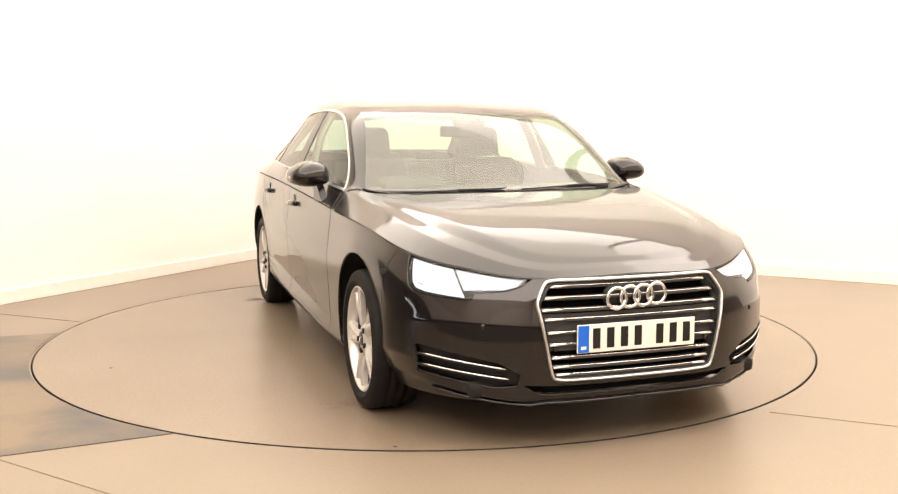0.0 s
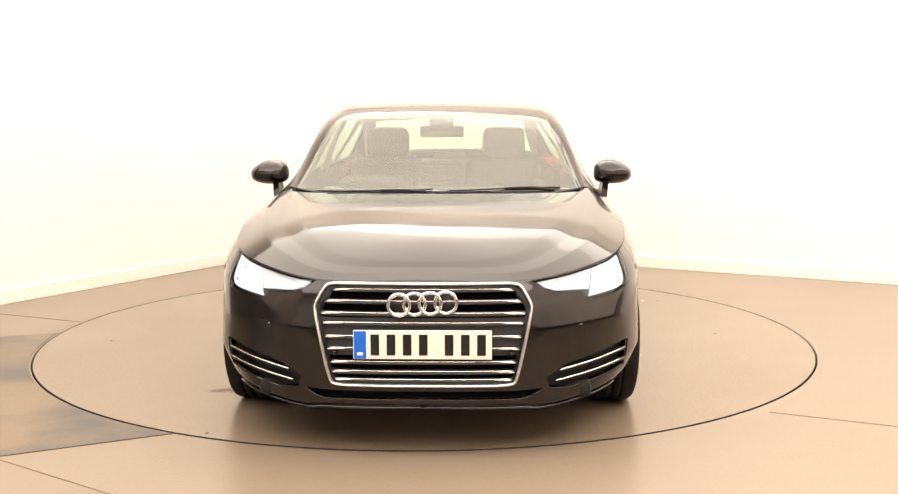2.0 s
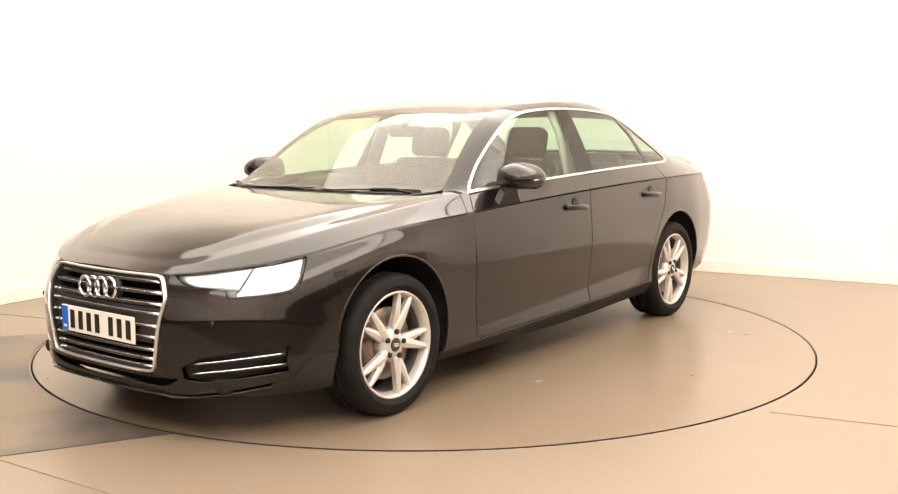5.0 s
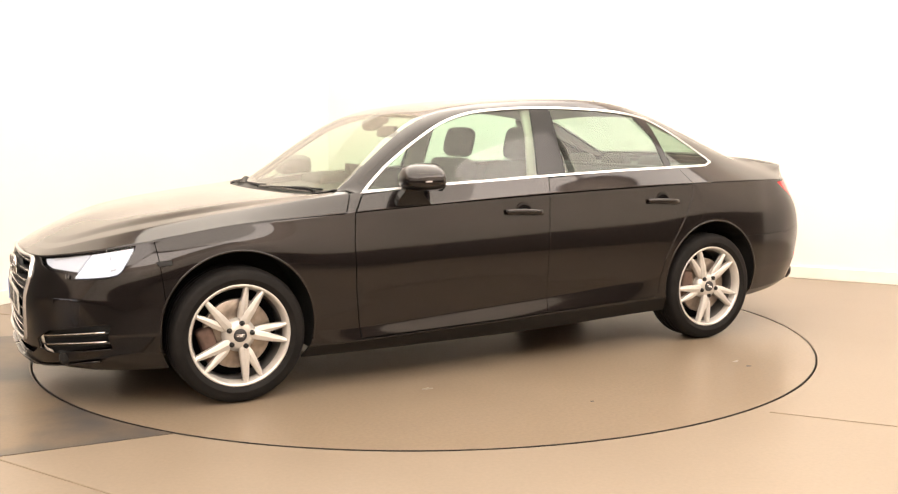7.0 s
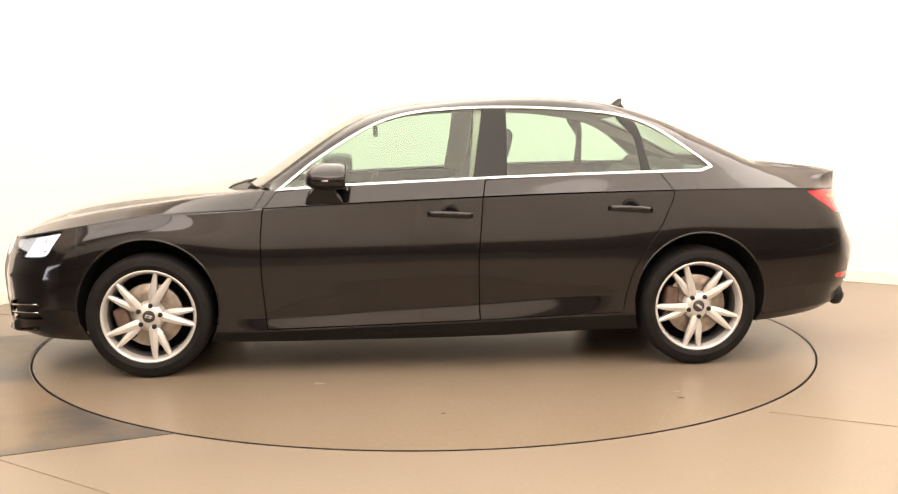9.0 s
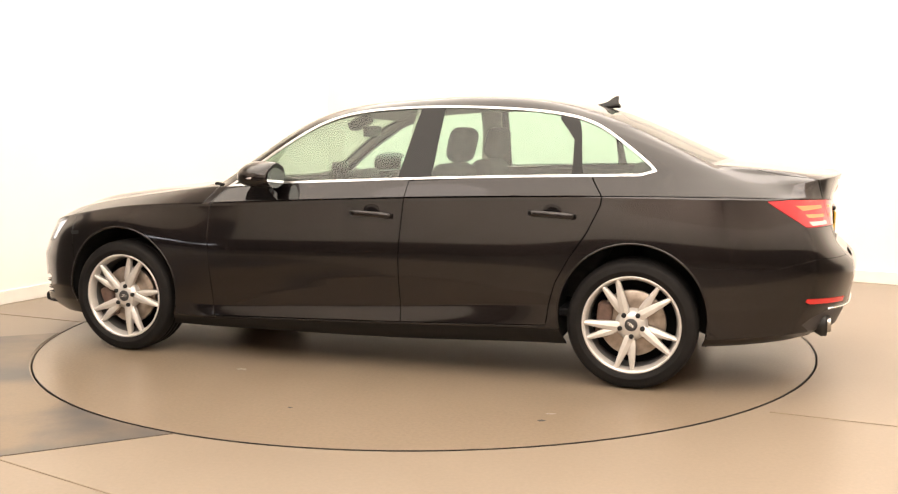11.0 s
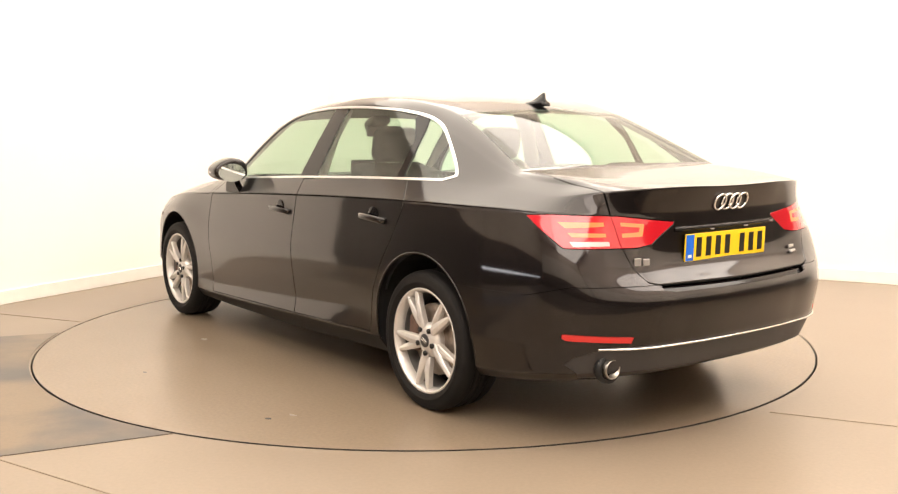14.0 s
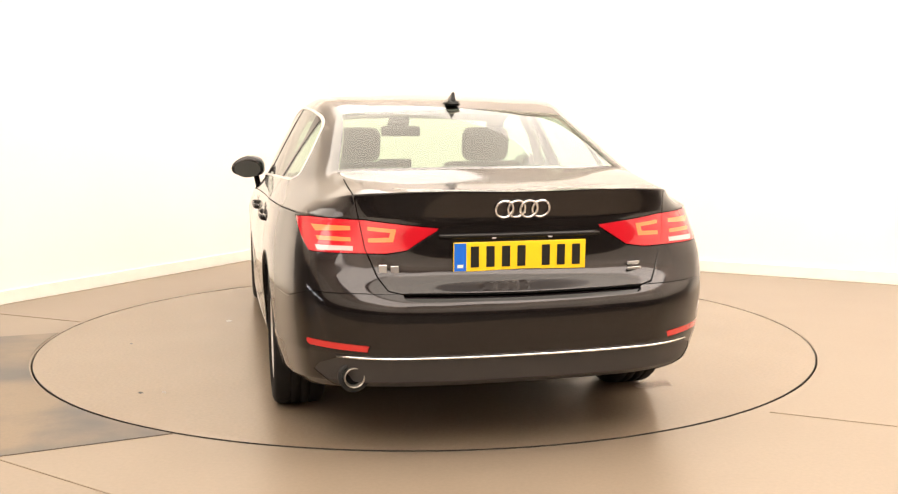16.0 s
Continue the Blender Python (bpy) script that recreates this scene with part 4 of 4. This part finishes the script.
for z, thick in ((.642, .007), (.600, .009), (.556, .009), (.520, .006), (.470, .005), (.424, .005), (.372, .007), (.335, .009), (.303, .007)):
    hw = grille_half(z)
    ys = [hw * (i / 10 - 1) for i in range(21)]
    V, F = sweep([(nose(y, z) - .032, y, z - .008) for y in ys], .026, thick, side=(1, 0, 0), n=10)
    make("grille_slat", V, F, SATIN, bumper_f, "dark grille slat")
    V, F = sweep([(nose(y, z) - .010, y, z) for y in ys], .004, .0024, side=(1, 0, 0), n=8)
    make("slat_edge", V, F, ALU, bumper_f, "bright metal slat edge")
    for s in (1, -1):
        V, F = sweep([(nose(hw * k, z) - .010, s * hw * k, z - .002 - .006 * (k - .78) / .22) for k in (.78, .86, .93, 1.0)], .005, .0050, side=(1, 0, 0), n=8)
        make("slat_tip", V, F, ALU, bumper_f, "widened bright slat end")
bm = bmesh.new()
pts = []
for z in (.392, .536):
    hw = grille_half(z)
    pts.append([bm.verts.new((nose(hw * (i / 8 - 1), z) - .024, hw * (i / 8 - 1), z)) for i in range(17)])
for i in range(16):
    bm.faces.new((pts[0][i], pts[0][i + 1], pts[1][i + 1], pts[1][i]))
part("grille_panel", bm, SATIN, bumper_f, "dark panel behind the number plate", smooth=True)


def number_plate(back, name, label, m):
    pl = part(name, box_bm(.008, .520, .111, .003, 2), back, car, label, m=m)
    part("blue_band", box_bm(.002, .046, .105), PLATEB, pl, "blue band", m=pose(.0045, -.234, 0))
    part("band_mark", box_bm(.001, .022, .012), PLATEW, pl, m=pose(.0060, -.234, -.034))
    x = -.178
    for k in range(7):
        if k == 4:
            x += .036
        part("plate_bar", box_bm(.0015, .032, .079), INK, pl, "plain dark bar", m=pose(.0047, x, 0))
        x += .0605
    return pl


number_plate(PLATEW, "front_plate", "white number plate with plain dark bars", pose(2.276, 0, .438))


def rings(R, r, step, m, parent):
    for q in range(4):
        V, F = torus(R, r, 44, 10)
        make("emblem_ring", V, F, CHROME, parent, "chrome ring", m=m @ pose((q - 1.5) * step, .0015 * (q % 2), 0))


rings(.0405, .0072, .0585, pose(2.268, 0, .592, 0, 3, -90), bumper_f)
V, F = lathe([(.0, .0), (.046, .0), (.046, -.02)], 30)
for q in range(4):
    make("emblem_backing", V, F, PLASTIC, bumper_f, m=pose(2.254, (q - 1.5) * .0585, .592, 0, 0, -90))

for s in (1, -1):
    for (y0, z0), (y1, z1) in (((.520, .325), (.795, .366)), ((.505, .284), (.795, .324))):
        path = [(nose(y0 + (y1 - y0) * i / 10, z0 + (z1 - z0) * i / 10) - .006, s * (y0 + (y1 - y0) * i / 10), z0 + (z1 - z0) * i / 10) for i in range(11)]
        V, F = sweep(path, .004, .0038, side=(1, 0, 0), n=8)
        make("vent_strip", V, F, ALU, bumper_f, "bright metal vent strip")
        V, F = sweep([(p[0] - .016, p[1], p[2] - .006) for p in path], .014, .006, side=(1, 0, 0), n=8)
        make("vent_slat", V, F, PLASTIC, bumper_f, "black vent slat")
    lip = []
    for q in range(29):
        y = .745 * q / 28
        z = float(np.interp(y, (0, .38, .44, .52, .66, .74, .80), (.196, .194, .184, .188, .210, .228, .250)))
        lip.append((nose(y, z) + float(np.interp(y, (0, .38, .46, .66, .80), (.002, .004, .014, .014, .004))), s * y, z))
    V, F = sweep(lip, .014, .0055, side=(1, 0, 0), n=8)
    make("front_lip", V, F, PAINT, bumper_f, "glossy black lower lip")
    V, F = lathe([(.0, .004), (.009, .004), (.011, .0)], 16)
    for y, z in ((.60, .49), (.335, .40)):
        make("parking_sensor", V, F, PAINT, bumper_f, m=pose(nose(y, z) - (.018 if y < .4 else .001), s * y, z, 0, 0, -90))

# ---- mirrors, handles, wipers, fin ----
for s in (1, -1):
    V, F = [], []
    n, k = 24, 14
    for j in range(k + 1):
        b = math.pi * j / k
        for i in range(n):
            a = 2 * math.pi * i / n
            ex = lambda v, e: math.copysign(abs(v) ** e, v)
            ux, uy, uz = ex(math.sin(b), .62) * ex(math.cos(a), .75), -ex(math.cos(b), .8), ex(math.sin(b), .62) * ex(math.sin(a), .75)
            x = max(ux, -.62) * .128
            taper = 1.0 - .22 * max(0, uy) ** 2
            z = uz * .076 * taper * ((1.08 - .28 * max(0, uy)) if uz > 0 else .70) + .004
            V.append((x, s * uy * .102, z))
    for j in range(k):
        for i in range(n):
            w2 = (i + 1) % n
            F.append((j * n + i, j * n + w2, (j + 1) * n + w2, (j + 1) * n + i)[::s])
    mir = make("door_mirror", V, F, PAINT, doors[s][0], "glossy black door mirror", m=pose(.495, s * .938, .988, 0, 0, s * -6))
    V, F = lathe([(.0, .0), (.3, .001), (.92, .002), (1.0, .0)], 32)
    make("mirror_glass", [(-.0815, x * .080, z * .052) for x, y, z in V], F, MIRROR, mir, "mirror glass", smooth=False)
    V, F = sweep([(.092, s * -.06, -.012), (.118, s * 0, -.010), (.108, s * .06, -.006), (.058, s * .092, 0.0), (.0, s * .103, .002)], .004, .0045, side=(1, 0, 0))
    make("indicator_strip", V, F, CLEARBAR, mir, "clear indicator strip")
    V, F = sweep([(.070, s * -.05, -.020), (.104, s * -.02, -.025), (.074, s * .06, -.025)], .006, .002, side=(1, 0, 0))
    make("mirror_seam", V, F, PLASTIC, mir)
    foot = bmesh.new()
    ring = []
    for (x0, x1, y, z) in ((.435, .625, .893, .868), (.47, .610, .900, .905), (.485, .585, .905, .935), (.48, .57, .915, .965)):
        ring.append([foot.verts.new((x, s * (y + dy), z + dz)) for x, dy, dz in ((x0, 0, 0), (x0, -.03, .02), (x1, -.03, .02), (x1, 0, 0))])
    for a, b in zip(ring, ring[1:]):
        for i in range(4):
            foot.faces.new((a[i], a[(i + 1) % 4], b[(i + 1) % 4], b[i]))
    foot.faces.new(ring[0])
    foot.faces.new(ring[-1])
    bmesh.ops.recalc_face_normals(foot, faces=foot.faces[:])
    part("mirror_foot", foot, GLOSSBLACK, doors[s][0], "gloss black mirror foot")
    for door, hx, hz in ((doors[s][0], -.098, .812), (doors[s][1], -1.028, .832)):
        path = []
        for i in range(13):
            t = i / 6 - 1
            p, nrm = flank(hx + t * .112, hz)
            path.append((hx + t * .112, s * (p.y + .006 + .022 * max(0, 1 - t * t) ** .5), hz - t * t * .004 + t * .006))
        V, F = sweep(path, .007, .0145, side=(0, 1, 0), n=10)
        make("door_handle", V, F, PAINT, door, "glossy black door handle")
        p, nrm = flank(hx, hz + .004)
        # No hollow is cut: a black disc on the door paints the cup's shade.
        V, F = lathe([(.0, .0025), (.6, .0025), (.9, .002), (1.0, .0005)], 28)
        make("handle_cup_shade", [(hx + x * .046, s * (p.y + y - .0005), hz + .006 + z * .044) for x, y, z in V], F, GLOSSBLACK, door, "flat dark disc for the shade in the handle cup")

for (x0, y0), (x1, y1) in (((1.02, -.54), (.985, -.02)), ((1.01, .06), (.90, .62))):
    def top(x, y):
        return near(x, abs(y), None, lambda A: A[:, 4] > 6)[0].z
    path = [(x0 + (x1 - x0) * i / 8, y0 + (y1 - y0) * i / 8, top(x0 + (x1 - x0) * i / 8, y0 + (y1 - y0) * i / 8) + .005) for i in range(9)]
    V, F = sweep(path, .004, .0034, side=(0, 0, 1))
    wiper = make("wiper", V, F, PLASTIC, car, "black windscreen wiper")
    V, F = sweep([(x1 + .035, y1 - .03, path[-1][2] - .012), path[6], path[4]], .007, .004, side=(0, 0, 1))
    make("wiper_arm", V, F, PLASTIC, wiper)
for s in (1, -1):
    V, F = sweep([(.985, s * .50, .908), (.945, s * .60, .920), (.90, s * .70, .934), (.875, s * .735, .944)], .020, .006, side=(1, 0, 0))
    make("cowl_end", V, F, PLASTIC, car, "black cowl corner")

fin = bmesh.new()
prof = [(-1.03, 0.0, .030), (-1.10, .020, .030), (-1.150, .034, .018), (-1.19, .064, .006), (-1.214, .068, .004), (-1.208, .030, .014), (-1.222, .016, .030), (-1.222, 0.0, .032)]
zb = near(-1.12, 0.0, None, lambda A: A[:, 4] > 8.5)[0].z - .014
L = [fin.verts.new((x, w, zb + z)) for x, z, w in prof]
R = [fin.verts.new((x, -w, zb + z)) for x, z, w in prof]
fin.faces.new(L)
fin.faces.new(R[::-1])
for i in range(len(prof)):
    j = (i + 1) % len(prof)
    fin.faces.new((L[j], L[i], R[i], R[j]))
bmesh.ops.recalc_face_normals(fin, faces=fin.faces[:])
bmesh.ops.bevel(fin, geom=fin.edges[:], offset=.004, segments=2, affect="EDGES")
part("roof_aerial", fin, GLOSSBLACK, car, "black shark-fin roof aerial", smooth=True)

# ---- tail ----
ys = [.70 * (i / 14 - 1) for i in range(29)]
V, F = sweep([(tail(y, .404) - .006, y, .405) for y in ys], .005, .0045, side=(1, 0, 0))
make("bumper_strip", V, F, CHROME, bumper_r, "bright strip along the rear bumper")
V, F = lathe([(.030, -.16), (.038, -.15), (.039, .010), (.0375, .014), (.034, .012), (.033, -.10), (.0, -.10)], 36)
pipe = make("exhaust_pipe", V, F, STEEL, car, "round steel exhaust tailpipe", m=pose(-2.296, .635, .322, 0, 0, 90))
V, F = lathe([(.0, -.02), (.0325, -.02)], 24)
make("exhaust_bore", V, F, SHADOW, pipe)
V, F = lathe([(.042, .0), (.058, .004), (.060, -.02), (.042, -.05)], 32)
make("exhaust_surround", V, F, PLASTIC, bumper_r, m=pose(-2.288, .635, .322, 0, 0, 90))
px = tail(.1, .765)
number_plate(PLATEY, "rear_plate", "yellow number plate with plain dark bars", pose(px - .008, .004, .765, 0, 2, 180))
ys = [.315 * (i / 8 - 1) for i in range(17)]
V, F = sweep([(tail(y, .842) - .004, y, .843) for y in ys], .012, .011, side=(1, 0, 0))
make("lid_handle_strip", V, F, GLOSSBLACK, lid, "gloss black strip above the rear plate")
for y in (.11, -.11):
    part("plate_lamp", box_bm(.010, .016, .006, .002), CLEARBAR, lid, m=pose(tail(y, .842) - .018, y, .835))
rings(.0335, .0048, .0475, pose(tail(.0, .942) - .006, 0, .942, -20, 0, 90), lid)
for y, w2, z, h in ((.528, .030, .730, .030), (.484, .030, .727, .026)):
    part("badge_bar", box_bm(.006, w2, h, .002), BRIGHT, lid, "plain chrome badge bar", m=pose(tail(y, z) - .005, y, z, 0, 0, -14))
for y, w2, z, h in ((-.455, .055, .722, .013), (-.455, .062, .702, .011)):
    part("badge_bar", box_bm(.006, w2, h, .002), BRIGHT, lid, "plain chrome badge bar", m=pose(tail(y, z) - .005, y, z, 0, 0, 14))

# ---- cabin ----
def cushion(name, sx, sy, sz, bevel, m, mat, parent, label="", bulge=0.0):
    bm = box_bm(sx, sy, sz, bevel, 4)
    return part(name, bm, mat, parent, label, smooth=True, m=m)


def seat(x, y):
    st = cushion("seat", .50, .50, .16, .06, pose(x, y, .46, 0, -6, 0), FABRIC, car, "black cloth seat")
    cushion("backrest", .14, .48, .62, .055, pose(-.27, 0, .33, 0, -18, 0), FABRIC, st)
    for dy in (-.21, .21):
        cushion("side_bolster", .16, .08, .44, .035, pose(-.215, dy, .27, 0, -18, 0), FABRIC, st)
    cushion("headrest", .11, .27, .19, .05, pose(-.375, 0, .735, 0, -8, 0), FABRIC, st)
    for dy in (-.06, .06):
        V, F = sweep([(-.345, dy, .60), (-.368, dy, .70)], .006, .006)
        make("headrest_post", V, F, CHROME, st)


seat(.03, .37)
seat(.03, -.37)
bench = cushion("rear_seat", .48, 1.25, .18, .06, pose(-.95, 0, .48, 0, -6, 0), FABRIC, car, "black cloth rear bench")
cushion("backrest", .16, 1.22, .58, .06, pose(-.25, 0, .27, 0, -22, 0), FABRIC, bench)
for y in (-.38, 0, .38):
    cushion("headrest", .09, .25, .13, .04, pose(-.385, y, .565, 0, -8, 0), FABRIC, bench)
cushion("parcel_shelf", .46, 1.16, .05, .02, pose(-1.53, 0, .985), DASH, car, "dark parcel shelf")
dash = cushion("dashboard", .46, 1.34, .22, .07, pose(.66, 0, .805, 0, 5, 0), DASH, car, "dark dashboard")
cushion("instrument_hood", .18, .36, .09, .035, pose(-.16, -.37, .115), DASH, dash)
cushion("screen", .02, .22, .12, .008, pose(-.20, 0, .16, 0, -8, 0), GLOSSBLACK, dash, "dark display screen")
V, F = torus(.180, .014, 40, 10)
wheel_m = pose(.33, -.37, .80, 0, -24, 0) @ pose(0, 0, 0, 0, 0, 90)
steer = make("steering_wheel", V, F, PLASTIC, car, "black steering wheel", m=wheel_m)
part("steering_boss", box_bm(.15, .04, .11, .02, 3), PLASTIC, steer, smooth=True)
for dx in (-.11, .11):
    part("steering_spoke", box_bm(.13, .015, .035, .006), PLASTIC, steer, m=pose(dx, 0, 0))
cushion("rear_view_mirror", .025, .25, .065, .012, pose(.26, 0, 1.222), PLASTIC, car, "black rear-view mirror")
cushion("sensor_box", .13, .13, .06, .02, pose(.335, 0, 1.276, 0, 28, 0), PLASTIC, car, "black sensor housing behind the windscreen")
panel("headliner", ["roof", "side"], BEIGE, car, "both", "beige roof lining", offset=-.022, flange=0.0,
      where=lambda C: (C[:, 4] > 7.0) & (C[:, 3] > 5.02) & (C[:, 3] < 9.98) & ((C[:, 4] > 8.0) | (C[:, 3] > 5.05)))
for s, which in ((1, "left"), (-1, "right")):
    panel("door_lining", ["door_f", "door_r", "side", "trim"], DASH, car, which, "dark door lining", offset=-.05, flange=0.0,
          where=lambda C: (C[:, 4] > 3.0) & (C[:, 4] < 6.6) & (C[:, 0] < .80) & (C[:, 0] > -1.3) & (C[:, 2] < 1.0 + .0))
    for x0, x1, w2 in ((-.275, -.315, .135),):
        V, F = sweep([(x0, s * .765, .97), (x1 + .01, s * .69, 1.20), (x1, s * .61, 1.34)], w2 / 2, .02, side=(1, 0, 0), n=10)
        make("pillar_trim", V, F, BEIGE, car, "beige inner pillar trim")
part("cabin_floor", box_bm(2.3, 1.5, .04, .01), DASH, car, m=pose(-.2, 0, .33))
part("bulkhead", box_bm(.04, 1.4, .50, .01), SHADOW, car, m=pose(.87, 0, .60))
# Two added black plates keep the tail lamps' red glow out of the cabin.
part("lamp_blind_upper", box_bm(.02, 1.36, .46, .005), SHADOW, car, m=pose(-1.79, 0, .80))
part("lamp_blind_lower", box_bm(.02, 1.62, .34, .005), SHADOW, car, m=pose(-1.82, 0, .745))
part("rear_bulkhead", box_bm(.04, 1.2, .50, .01), SHADOW, car, m=pose(-1.40, 0, .70))



# ======== what moves ========
TURN = [(0.0, -68.73), (0.5, -72.25), (1.0, -77.74), (1.5, -83.51), (2.0, -89.81), (2.5, -95.59), (3.0, -101.84), (3.5, -107.59),
        (4.0, -113.74), (4.5, -119.50), (5.0, -125.55), (5.5, -131.60), (6.0, -137.65), (6.5, -143.70), (7.0, -149.75), (7.5, -155.33),
        (8.0, -161.36), (8.5, -166.95), (9.0, -172.97), (9.5, -178.70), (10.0, -184.40), (10.5, -190.10), (11.0, -195.79), (11.5, -201.48),
        (12.0, -207.63), (12.5, -213.35), (13.0, -219.41), (13.5, -225.11), (14.0, -231.25), (14.5, -236.99), (15.0, -243.21), (15.5, -249.00),
        (16.0, -255.19)]


def motions():
    walk(turntable, [(t, pose(0, 0, 0, 0, 0, a)) for t, a in TURN])
    walk(car, [(t, pose(0, 0, 0, 0, 0, a) @ pose(0.048, 0.1045, 0.0)) for t, a in TURN])


motions()
